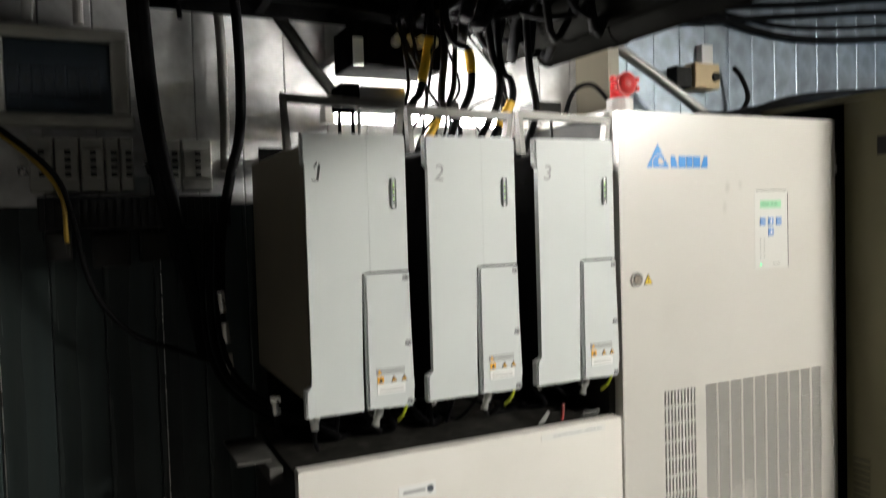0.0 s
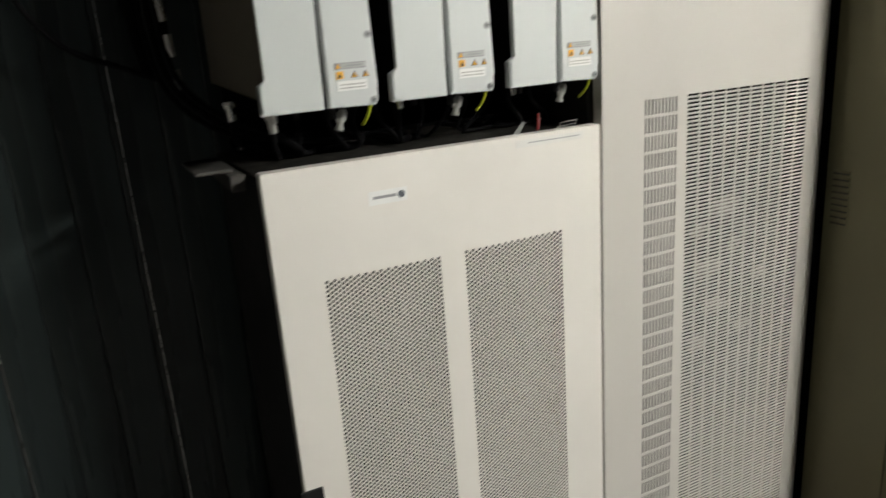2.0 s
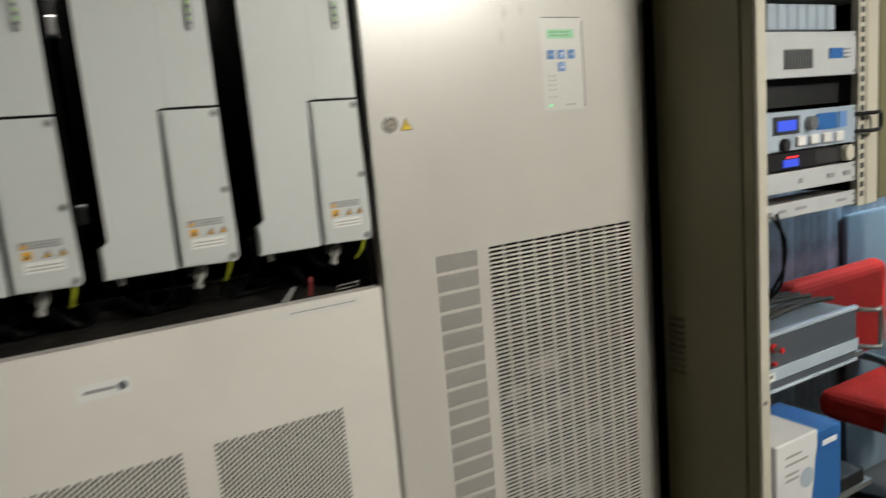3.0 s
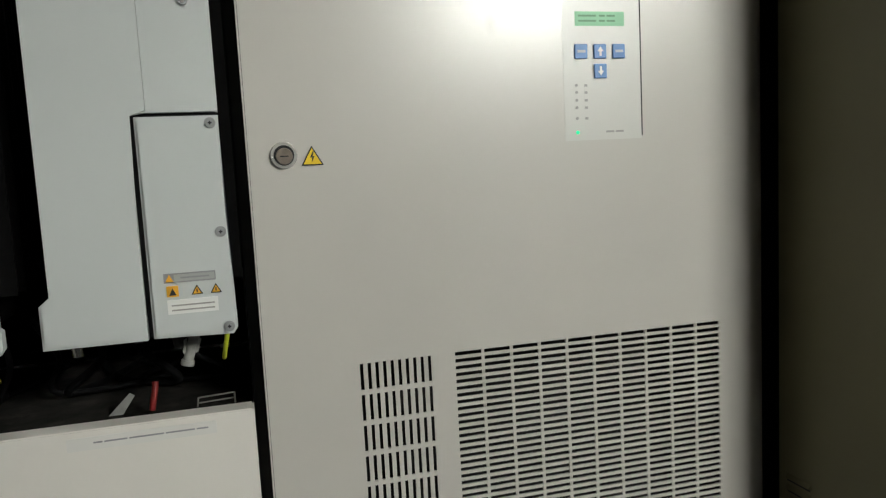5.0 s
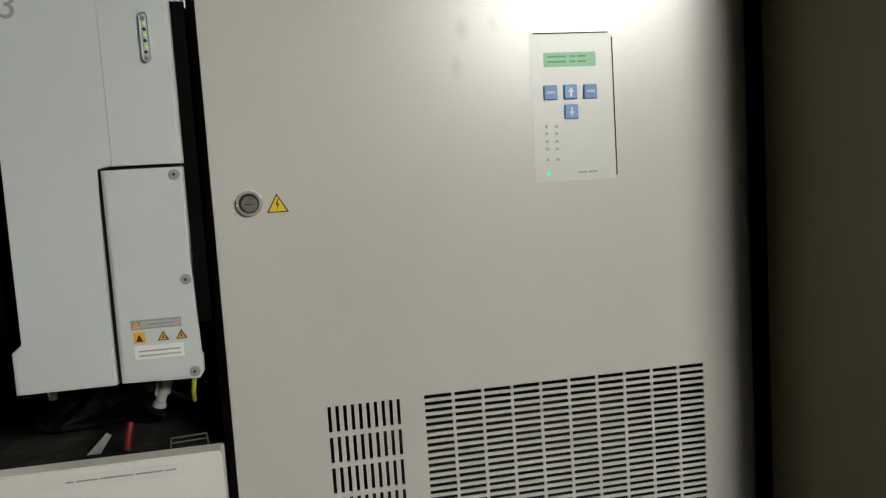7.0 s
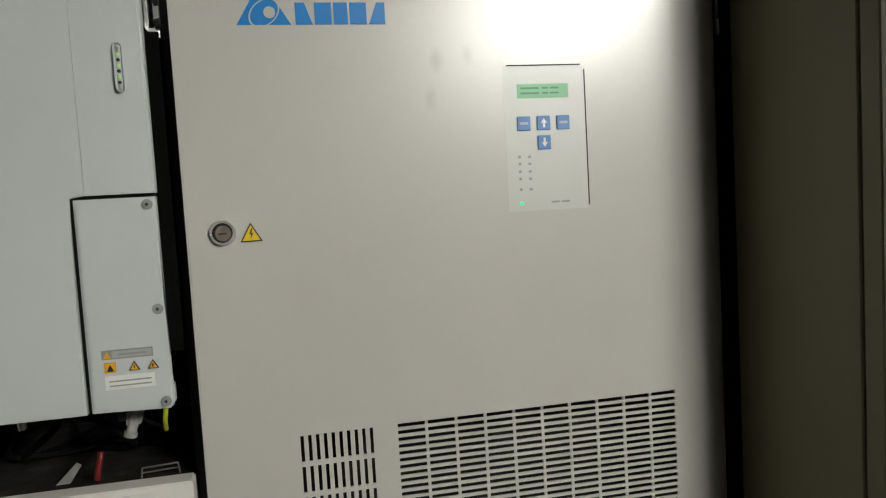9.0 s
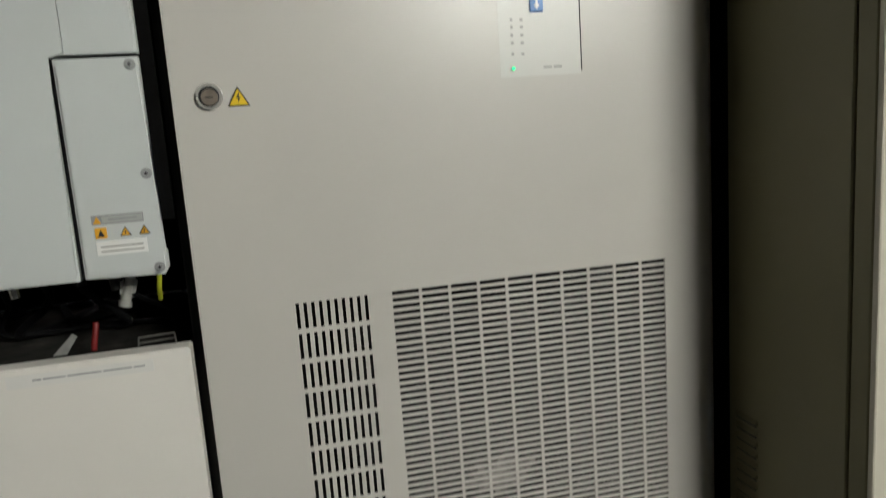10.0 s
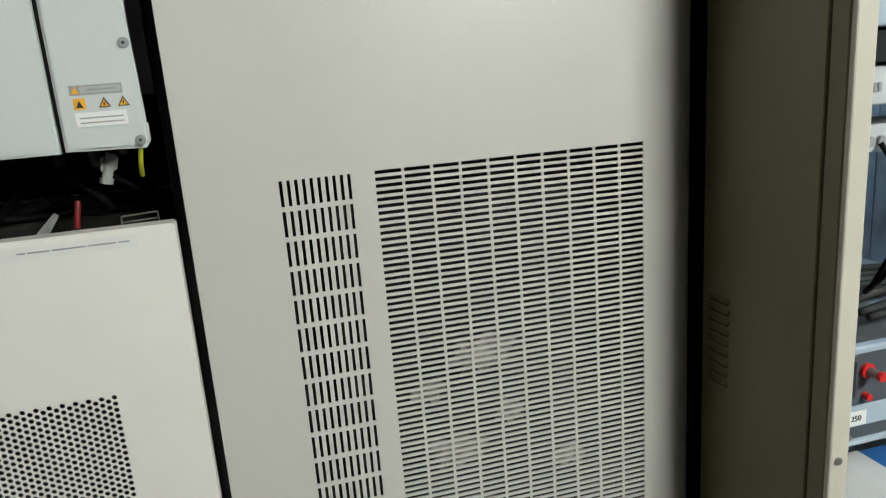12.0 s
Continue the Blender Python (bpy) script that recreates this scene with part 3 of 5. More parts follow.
def low_cabinet():
    c = thing("low_cabinet", (-0.385, 0.2, F), "cream grey equipment cabinet with two perforated fields", "cabinet")
    bm = B()
    box(bm, -0.760, -0.742, 0.02, 0.42, F, 1.262, 0.002, 1)
    box(bm, -0.016, 0.000, 0.02, 0.42, F, 1.262, 0.002, 1)
    box(bm, -0.752, -0.022, 0.40, 0.42, F, 1.262)
    box(bm, -0.752, -0.022, 0.02, 0.40, F, F + 0.08)
    part("body", bm, M_SHADOW, c, "steel carcass darkened for shade")
    part("roof_sheet", box(B(), -0.760, 0.000, 0.02, 0.42, 1.256, 1.264), M_DUSTSHADE, c, "dusty top sheet darkened for the shade of the gap")
    part("inner_mat", box(B(), -0.75, -0.024, 0.16, 0.17, F + 0.09, 1.10), M_MATSHADE, c)
    xl, xr, low, top, pb = -0.757, 0.002, F + 0.04, 1.270, -0.05
    a, ra = perforated_field(-0.664, -0.412, pb, 1.049, 31, 118, 0.0037)
    b, rb = perforated_field(-0.354, -0.104, pb, 1.049, 31, 118, 0.0037)
    rects = [(xl, -0.664, low, top), (-0.664, -0.412, 1.049, top), (-0.664, -0.412, low, pb), (-0.412, -0.354, low, top),
             (-0.354, -0.104, 1.049, top), (-0.354, -0.104, low, pb), (-0.104, xr, low, top)]
    door = quad_sheet("door", rects + ra + rb, [], -0.01, 0.002, M_BASE, c, "", a + b)
    bm = B()
    box(bm, xl - 0.0022, xl, -0.01, 0.02, low, top)
    box(bm, xr, xr + 0.0022, -0.01, 0.02, low, top)
    box(bm, xl, xr, -0.0098, 0.02, top, top + 0.0022)
    part("door_rim", bm, M_BASE, door)
    st = part("sticker", box(B(), -0.557, -0.475, -0.0116, -0.0104, 1.180, 1.207), M_LABEL, door, "white sticker with small print")
    part("text_bar", box(B(), -0.548, -0.499, -0.0124, -0.0118, 1.1915, 1.1970), M_GREYINK, st)
    part("round_mark", rod(B(), (-0.488, -0.0117, 1.194), (-0.488, -0.0124, 1.194), 0.0075, 18), M_DRAWER, st)
    st = part("name_strip", box(B(), -0.216, -0.043, -0.0116, -0.0104, 1.247, 1.263), M_STRIP, door, "pale paper strip with small print")
    x = -0.186
    for w in (0.010, 0.026, 0.040, 0.034, 0.014):
        part("text_bar", box(B(), x, x + w, -0.0124, -0.0118, 1.2547, 1.2566), M_GREYINK, st)
        x += w + 0.0022
    h = part("handle", box(B(), -0.766, -0.728, -0.036, -0.010, 0.37, 0.575, 0.008, 3), M_BLACK, door, "black swing handle")
    part("handle_plate", box(B(), -0.771, -0.723, -0.0155, -0.0105, 0.34, 0.61, 0.002, 1), M_BLACK, h)


low_cabinet()


# ---- the three radio units ----
def radio_unit(x, number):
    """x: left edge of the front cover."""
    u = thing("radio_unit", (x + 0.1067, 0.15, 1.3800), "light grey wall-mounted radio unit with numbered cover", "radio unit", "row of radio units")
    yf, r = -0.02, x + 0.2153
    bm = B()
    box(bm, x + 0.0136, x + 0.1988, -0.008, 0.36, 1.3994, 1.8835, 0.01)
    part("housing", bm, M_FINSHADE, u, "cast housing, black partly for the shade between units")
    # only the outer side shows its brown; inner sides stay black for shade
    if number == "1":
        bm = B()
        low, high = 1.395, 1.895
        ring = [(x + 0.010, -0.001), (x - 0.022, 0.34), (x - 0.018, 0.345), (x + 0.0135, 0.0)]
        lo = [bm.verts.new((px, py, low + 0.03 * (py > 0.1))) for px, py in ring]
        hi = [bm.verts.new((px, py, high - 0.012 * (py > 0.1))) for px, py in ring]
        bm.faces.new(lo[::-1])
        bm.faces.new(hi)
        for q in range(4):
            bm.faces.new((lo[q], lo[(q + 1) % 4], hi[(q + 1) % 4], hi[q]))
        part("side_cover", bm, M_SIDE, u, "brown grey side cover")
    for k in range(9):
        part("fin", box(B(), r - 0.012, r + 0.012, 0.02 + k * 0.036, 0.026 + k * 0.036, 1.4381, 1.8520), M_FINSHADE, u, "black cooling fin")
    # front cover: upper shell with a wider foot, upper right lid, lower right door
    seam = x + 0.1319
    dx = x + 0.1154
    bm = poly(B(), [(x - 0.004, 1.3742), (dx - 0.004, 1.3742), (dx - 0.004, 1.6462), (seam, 1.6462), (seam, 1.9150), (x + 0.0039, 1.9150), (x + 0.0039, 1.8599),
                    (x + 0.0116, 1.8502), (x + 0.0116, 1.4352), (x - 0.004, 1.4265)], yf, 0.0)
    bmesh.ops.bevel(bm, geom=[e for e in bm.edges if abs(e.verts[0].co.y - yf) < 1e-6 and abs(e.verts[1].co.y - yf) < 1e-6 and min(e.verts[0].co.x, e.verts[1].co.x) < seam - 0.001], offset=0.003, segments=2, affect="EDGES")
    part("front_cover", bm, M_UNIT, u)
    bm = poly(B(), [(seam + 0.0005, 1.6462), (r - 0.002, 1.6462), (r - 0.002, 1.9071), (r - 0.006, 1.9150), (seam + 0.0005, 1.9150)], yf + 0.0004, 0.0)
    bmesh.ops.bevel(bm, geom=[e for e in bm.edges if e.verts[0].co.x > seam + 0.01 and e.verts[1].co.x > seam + 0.01 and abs(e.verts[0].co.y - e.verts[1].co.y) < 1e-6 and e.verts[0].co.y < yf + 0.01], offset=0.003, segments=2, affect="EDGES")
    part("upper_lid", bm, M_UNIT, u)
    bm = poly(B(), [(dx + 0.003, 1.3761), (r - 0.004, 1.3732), (r + 0.0015, 1.3810), (r + 0.0015, 1.4023), (r - 0.002, 1.4052), (r - 0.002, 1.6414), (dx + 0.003, 1.6414)], yf - 0.003, -0.006)
    bmesh.ops.bevel(bm, geom=[e for e in bm.edges if abs(e.verts[0].co.y - yf + 0.003) < 1e-6 and abs(e.verts[1].co.y - yf + 0.003) < 1e-6], offset=0.0035, segments=2, affect="EDGES")
    door = part("small_door", bm, M_UNIT, u, "lower door held by three screws")
    part("gap", box(B(), dx - 0.003, r - 0.004, yf + 0.010, -0.001, 1.3761, 1.6457), M_BLACK, u)
    for sx, sz in ((r - 0.0115, 1.6320), (r - 0.0095, 1.5010), (r - 0.0085, 1.3835)):
        s = part("screw", rod(B(), (sx, yf - 0.002, sz), (sx, yf - 0.0050, sz), 0.0066, 20), M_GREYINK, door)
        part("screw_head", rod(B(), (sx, yf - 0.0050, sz), (sx, yf - 0.0061, sz), 0.0055, 18), M_SCREW, s)
        part("screw_drive", rod(B(), (sx, yf - 0.0060, sz), (sx, yf - 0.0064, sz), 0.0034, 14), M_GREYINK, s)
        part("slot", box(B(), sx - 0.0022, sx + 0.0022, yf - 0.0068, yf - 0.0062, sz - 0.0008, sz + 0.0008), M_INK, s)
        part("slot", box(B(), sx - 0.0008, sx + 0.0008, yf - 0.0071, yf - 0.0064, sz - 0.0022, sz + 0.0022), M_INK, s)
    # warning labels on the lower door
    la = part("warning_label", box(B(), x + 0.1357, x + 0.1956, yf - 0.0045, yf - 0.0032, 1.4429, 1.4545), M_GREYINK, door, "grey, orange and white warning labels")
    part("label_face", box(B(), x + 0.1477, x + 0.1943, yf - 0.0052, yf - 0.0046, 1.4447, 1.4528), M_LABELGREY, la)
    part("text_bar", box(B(), x + 0.1551, x + 0.1883, yf - 0.0058, yf - 0.0053, 1.4478, 1.4497), M_GREYINK, la)
    part("triangle", poly(B(), [(x + 0.1375, 1.4444), (x + 0.1468, 1.4444), (x + 0.1422, 1.4531)], yf - 0.0056, yf - 0.0046), M_ORANGE, la)
    part("orange_square", box(B(), x + 0.1380, x + 0.1514, yf - 0.0046, yf - 0.0032, 1.4260, 1.4392), M_ORANGE, la)
    part("square_mark", poly(B(), [(x + 0.1406, 1.4279), (x + 0.1489, 1.4279), (x + 0.1448, 1.4366)], yf - 0.0052, yf - 0.0047), M_INK, la)
    for k in (0.166, 0.188):
        t = part("triangle", poly(B(), [(x + k, 1.4269), (x + k + 0.0135, 1.4269), (x + k + 0.0068, 1.4386)], yf - 0.0046, yf - 0.0032), M_INK, la)
        part("triangle_mark", box(B(), x + k + 0.0060, x + k + 0.0075, yf - 0.0057, yf - 0.0053, 1.4294, 1.4337), M_INK, t)
        part("triangle_face", poly(B(), [(x + k + 0.0018, 1.4279), (x + k + 0.0117, 1.4279), (x + k + 0.0068, 1.4364)], yf - 0.0052, yf - 0.0047), M_ORANGE, la)
    part("white_field", box(B(), x + 0.1375, x + 0.1961, yf - 0.0046, yf - 0.0032, 1.4047, 1.4221), M_LABEL, la)
    for zz in (1.4153, 1.4095):
        part("text_bar", box(B(), x + 0.1422, x + 0.1920, yf - 0.0052, yf - 0.0047, zz - 0.0009, zz + 0.0009), M_SOFTINK, la)
    # light window
    wn = part("light_window", box(B(), r - 0.0355, r - 0.0255, yf - 0.0025, yf - 0.0002, 1.7697, 1.8291, 0.0045, 3), M_DEVICE, u, "oblong window with small lights")
    for k, m in enumerate((M_STEEL, M_LEDYEL, M_INK, M_LEDYEL, M_INK, M_LEDYEL, M_INK, M_STEEL)):
        zz = 1.8223 - k * 0.0068
        part("light", rod(B(), (r - 0.0305, yf - 0.002, zz), (r - 0.0305, yf - 0.0034, zz), 0.0022 if m in (M_STEEL, M_INK) else 0.0017, 12), m, wn)
    # handwritten number
    part("number", words(number, 0.046, x + 0.0213, yf - 0.0006, 1.8264, 8), M_INK if number == "1" else M_GREYINK, u, "handwritten number %s in marker" % number)
    if number == "1":
        part("number_flag", poly(B(), [(x + 0.0252, 1.8488), (x + 0.0272, 1.8479), (x + 0.0335, 1.8583), (x + 0.0320, 1.8615)], yf - 0.0010, yf - 0.0002), M_INK, u)
        part("number_foot", box(B(), x + 0.0204, x + 0.0349, yf - 0.0010, yf - 0.0002, 1.8246, 1.8264), M_INK, u)
    # carrying bracket on top
    z1 = 1.990 if number == "1" else 1.976
    bm = poly(B(), [(x - 0.022, 1.885), (x - 0.010, 1.885), (x - 0.016, z1 - 0.017), (x + 0.208, z1 - 0.021), (x + 0.200, 1.90), (x + 0.212, 1.90), (x + 0.222, z1 - 0.005), (x - 0.026, z1)], -0.004, 0.016)
    part("carry_bracket", bm, M_DIMST, u, "dull steel bracket")
    # plugs underneath
    for k, (px, py, m, ln) in enumerate(((x + 0.0213, 0.02, M_STEEL, 0.045), (x + 0.1377, 0.03, M_SHADOW, 0.05), (x + 0.1668, 0.06, M_SHADOW, 0.04), (x + 0.0825, 0.09, M_BLACK, 0.05))):
        plug = part("plug", rod(B(), (px, py, 1.4013), (px + 0.004, py, 1.4013 - ln), 0.0085, 14, 0.0065), m, u)
        part("plug_nut", rod(B(), (px, py, 1.3994), (px + 0.001, py, 1.3877), 0.0115, 6), m, plug)
    return u


for ux, num in ((-0.737, "1"), (-0.485, "2"), (-0.224, "3")):
    radio_unit(ux, num)

for cx, cy, cz in ((-0.775, 0.10, 1.392), (-0.716, 0.03, 1.368)):
    cn = thing("connector", (cx, cy, cz), "bright nickel cable connector under the first radio unit", "connector", "nickel connectors")
    part("shell", rod(B(), (cx, cy, cz), (cx + 0.003, cy, cz - 0.030), 0.0085, 18), M_STEEL, cn)
    part("hex_nut", rod(B(), (cx, cy, cz + 0.006), (cx, cy, cz - 0.006), 0.0115, 6), M_STEEL, cn)
    part("tail", sweep(B(), [(cx + 0.003, cy, cz - 0.028), (cx + 0.004, cy + 0.01, cz - 0.055), (cx + 0.02, cy + 0.05, cz - 0.085)], 0.005, 8, 5), M_CABLE, cn)
gl = thing("cable_gland_row", (-0.002, 0.10, 1.83), "dull grey cable glands in the gap beside the tall cabinet", "cable glands")
for gz in (1.845, 1.880, 1.912):
    part("gland", rod(B(), (-0.012, 0.10, gz), (0.006, 0.10, gz + 0.004), 0.0075, 12), M_DIMST, gl)
part("gland_bar", box(B(), -0.004, 0.000, 0.108, 0.114, 1.80, 1.93), M_SHADOW, gl)


# steel rails that carry the units
rail = thing("mounting_frame", (-0.38, 0.43, F), "dull steel mounting frame behind the radio units", "frame")
for z in (1.46, 1.84):
    part("rail", box(B(), -0.72, 0.02, 0.36, 0.40, z - 0.02, z + 0.02, 0.003, 1), M_GREYST, rail)
# black sheet added to darken the gaps and stop light from behind
part("shade_sheet", box(B(), -0.73, 0.0, 0.4005, 0.4045, 1.272, 1.93), M_FINSHADE, rail, "black sheet added to darken the gaps between units")
for x in (-0.69, -0.03):
    part("post", box(B(), x - 0.02, x + 0.02, 0.405, 0.442, F, 1.93, 0.003, 1), M_GREYST, rail)
    part("wall_bracket", box(B(), x - 0.015, x + 0.015, 0.442, 0.499, 1.89, 1.92), M_GREYST, rail)


# ---- the open instrument rack ----
RX, RF = 0.820, -0.270


def rack():
    c = thing("instrument_rack", (1.06, 0.1, F), "open instrument rack with dark beige side panel", "rack")
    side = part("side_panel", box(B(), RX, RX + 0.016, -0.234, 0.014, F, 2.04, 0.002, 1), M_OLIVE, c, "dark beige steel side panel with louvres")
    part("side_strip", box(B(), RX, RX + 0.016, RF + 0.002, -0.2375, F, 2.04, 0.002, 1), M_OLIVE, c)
    part("side_joint", box(B(), RX + 0.006, RX + 0.014, -0.240, -0.232, F, 2.04), M_BLACK, c)
    # black strip paints the shade in the gap next to the tall cabinet
    part("gap_shade", box(B(), RX + 0.008, RX + 0.016, 0.015, 0.46, F, 2.04), M_FINSHADE, c, "black strip painted as the shade beside the tall cabinet")
    for k in range(9):
        z = 1.050 - k * 0.0178
        bm = B()
        y = -0.058
        a = [bm.verts.new(p) for p in ((RX, y, z), (RX, y + 0.052, z), (RX - 0.0055, y + 0.050, z - 0.007), (RX - 0.0055, y + 0.002, z - 0.007), (RX, y, z - 0.0085), (RX, y + 0.052, z - 0.0085))]
        bm.faces.new((a[0], a[1], a[2], a[3]))
        bm.faces.new((a[3], a[2], a[5], a[4]))
        bm.faces.new((a[0], a[3], a[4]))
        bm.faces.new((a[1], a[5], a[2]))
        lv = part("louvre", bm, M_OLIVE, side)
        bm = B()
        bm.faces.new([bm.verts.new(p) for p in ((RX - 0.0008, y + 0.002, z - 0.0085), (RX - 0.0008, y + 0.051, z - 0.0085), (RX - 0.0008, y + 0.051, z - 0.0125), (RX - 0.0008, y + 0.002, z - 0.0125))])
        part("slit", bm, M_INK, lv)
    sq = part("square_plate", box(B(), RX - 0.004, RX, -0.125, -0.085, 1.885, 1.935), M_BLACK, side)
    # front posts
    post = part("front_post", box(B(), RX + 0.002, RX + 0.034, RF - 0.006, RF + 0.03, F, 2.04, 0.003, 2), M_CREAM, c, "cream front post")
    part("screw", rod(B(), (RX + 0.015, RF - 0.004, 0.878), (RX + 0.015, RF - 0.009, 0.878), 0.0055, 14), M_GREYST, post)
    post = part("front_post", box(B(), 1.284, 1.336, -0.252, -0.22, 1.29, 2.04, 0.003, 2), M_CREAM, c, "cream front post")
    hole = mesh_of("rail_hole", box(B(), 1.261, 1.274, -0.250, -0.245, -0.007, 0.007), M_INK)
    rail2 = part("hole_rail", box(B(), 1.252, 1.283, -0.249, -0.23, 1.29, 2.04), M_CREAM, c)
    for k in range(30):
        o = part("rail_hole", None, None, rail2, mesh=hole)
        o.location = (0, -0.0008, 1.32 + k * 0.024)
    part("top_sheet", box(B(), RX, 1.396, RF + 0.002, 0.46, 2.042, 2.056), M_OLIVE, c)
    part("floor_frame", box(B(), RX + 0.018, 1.396, RF + 0.02, 0.46, F, F + 0.06), M_OLIVE, c)
    part("shelf", box(B(), RX + 0.018, 1.34, -0.245, 0.30, 0.4945, 0.5095), M_GREYST, c)
    # black sheets stand in for the unlit depth between and behind the devices
    part("dark_gap", box(B(), RX + 0.018, 1.294, -0.20, -0.19, 1.555, 1.635), M_BLACK, c, "black plate put in for the dark gap")
    part("dark_backing", box(B(), RX + 0.018, 1.394, 0.29, 0.30, 1.36, 2.03), M_FINSHADE, c, "black sheet put in for the dark rack interior")
    part("dark_side", box(B(), 1.372, 1.378, -0.215, 0.289, 1.31, 2.03), M_FINSHADE, c, "black side sheet put in for the dark rack interior")
    for z in (0.868, 1.8035):
        part("support", box(B(), RX + 0.018, 1.335, -0.22, 0.20, z, z + 0.012), M_GREYST, c)
    return c


rack()


def rack_device(name, z0, z1, mat, label, depth=0.3, y=-0.294, x0=0.800, x1=1.205):
    d = thing(name, ((x0 + x1) / 2, 0, z0), label, "rack device", "devices in the rack")
    part("front_plate", box(B(), x0, x1, y, y + 0.006, z0 + 0.0015, z1 - 0.0015, 0.0015, 1), mat, d)
    part("case", box(B(), x0 + 0.012, x1 - 0.012, y + 0.006, y + depth, z0 + 0.004, z1 - 0.004), M_GREYST, d)
    for sx in (x0 + 0.008, x1 - 0.008):
        for sz in (z0 + 0.010, z1 - 0.010):
            part("screw", rod(B(), (sx, y + 0.001, sz), (sx, y - 0.002, sz), 0.0035, 10), M_GREYST, d)
    return d


Y = -0.294
d = rack_device("white_amplifier", 1.627, 1.729, M_DEVICE, "white rack device with grey vent and dark blue display")
v = part("vent", box(B(), 0.896, 1.012, Y - 0.003, Y, 1.647, 1.690, 0.002, 1), M_GREYST, d, "grey vent")
for k in range(10):
    part("vent_slat", box(B(), 0.900 + k * 0.0112, 0.904 + k * 0.0112, Y - 0.005, Y - 0.003, 1.650, 1.687), M_DRAWER, v)
part("display", box(B(), 1.084, 1.142, Y - 0.003, Y, 1.667, 1.690), M_CARDBLUE, d, "dark blue display")
for k in range(3):
    part("button", box(B(), 1.152, 1.172, Y - 0.004, Y, 1.667 + k * 0.009, 1.671 + k * 0.009), M_GREYINK, d)
d = rack_device("blue_display_device", 1.468, 1.558, M_PALEBLUE, "pale device with lit blue display and keys")
dw = part("display_frame", box(B(), 0.852, 0.955, Y - 0.003, Y, 1.506, 1.546), M_INK, d)
part("display", box(B(), 0.866, 0.941, Y - 0.0042, Y - 0.0031, 1.514, 1.537), M_LCDBLUE, dw, "lit blue display")
part("dial", rod(B(), (0.995, Y, 1.526), (0.995, Y - 0.016, 1.526), 0.016, 24), M_GREYST, d, "round dial")
part("key_field", box(B(), 1.03, 1.115, Y - 0.003, Y, 1.508, 1.545), M_CARDBLUE, d)
part("key_field", box(B(), 1.125, 1.158, Y - 0.003, Y, 1.508, 1.545), M_KEY, d)
for k in range(4):
    part("lever", box(B(), 0.94 + k * 0.055, 0.975 + k * 0.055, Y - 0.008, Y, 1.476, 1.500, 0.003, 1), M_WHITE, d)
part("jack", rod(B(), (0.89, Y, 1.484), (0.89, Y - 0.012, 1.484), 0.014, 16), M_BLACK, d)
bm = B()
sweep(bm, [(1.20, Y, 1.535), (1.235, Y - 0.03, 1.535), (1.262, Y - 0.03, 1.533), (1.262, Y - 0.03, 1.50), (1.235, Y - 0.03, 1.494), (1.20, Y, 1.494)], 0.005, 8, 6)
part("grip", bm, M_BLACK, d, "dark pull handle")
d = rack_device("dark_receiver", 1.426, 1.466, M_BLACK, "dark narrow device with blue and red display")
part("display", box(B(), 0.890, 0.950, Y - 0.003, Y, 1.433, 1.450), M_LCDBLUE, d, "lit blue display")
part("red_row", box(B(), 0.90, 0.945, Y - 0.004, Y - 0.003, 1.4535, 1.4565), M_LEDRED, d)
part("knob", rod(B(), (1.155, Y, 1.447), (1.155, Y - 0.014, 1.447), 0.019, 24), M_CREAM, d)
part("dark_field", box(B(), 1.02, 1.12, Y - 0.002, Y, 1.431, 1.461), M_INK, d)
d = rack_device("white_patch_panel", 1.375, 1.424, M_DEVICE, "white patch panel with small dark sockets")
for x, w in ((0.8145, 0.005), (0.823, 0.005), (0.955, 0.014), (1.075, 0.03), (1.15, 0.03)):
    part("socket", box(B(), x, x + w, Y - 0.002, Y, 1.393, 1.404), M_GREYINK, d)
d = rack_device("pale_patch_panel", 1.317, 1.355, M_DEVICE, "pale lower patch panel with printed bars", depth=0.09)
for x, w in ((0.87, 0.03), (0.94, 0.045), (1.12, 0.04)):
    part("text_bar", box(B(), x, x + w, Y - 0.0012, Y, 1.332, 1.339), M_GREYINK, d)
for x in (0.8135, 0.832):
    part("jack", rod(B(), (x, Y, 1.333), (x, Y - 0.006, 1.333), 0.0065, 14), M_GREYINK, d)
# pale plates standing in the top bay, with white cartons above
d = thing("pale_module_row", (1.0, -0.1, 1.802), "row of pale blue upright modules", "rack device", "devices in the rack")
for k in range(7):
    part("module", box(B(), 0.862 + k * 0.040, 0.899 + k * 0.040, -0.278, -0.05, 1.733, 1.789, 0.002, 1), M_PALEBLUE, d)
for x0, x1, z1 in ((0.868, 0.950, 1.92), (0.968, 1.138, 1.94)):
    single("white_carton", box(B(), x0, x1, -0.25, -0.05, 1.803, z1, 0.003, 1), M_CARDWHITE, "plain white carton on the rack support", "carton")
# slate grey drawer unit with red switch
d = rack_device("slate_power_unit", 0.915, 1.056, M_DRAWER, "slate grey power unit with red rotary switch", depth=0.45, y=-0.300, x0=0.800, x1=1.16)
YD = -0.300
part("top_edge", box(B(), 0.800, 1.16, YD - 0.006, YD + 0.01, 1.047, 1.057, 0.002, 1), M_PALEBLUE, d)
part("lower_band", box(B(), 0.800, 1.16, YD - 0.006, YD, 0.943, 0.972, 0.001, 1), M_PALEBLUE, d, "pale lower band")
part("lower_edge", box(B(), 0.800, 1.16, YD - 0.006, YD + 0.01, 0.914, 0.922, 0.002, 1), M_PALEBLUE, d)
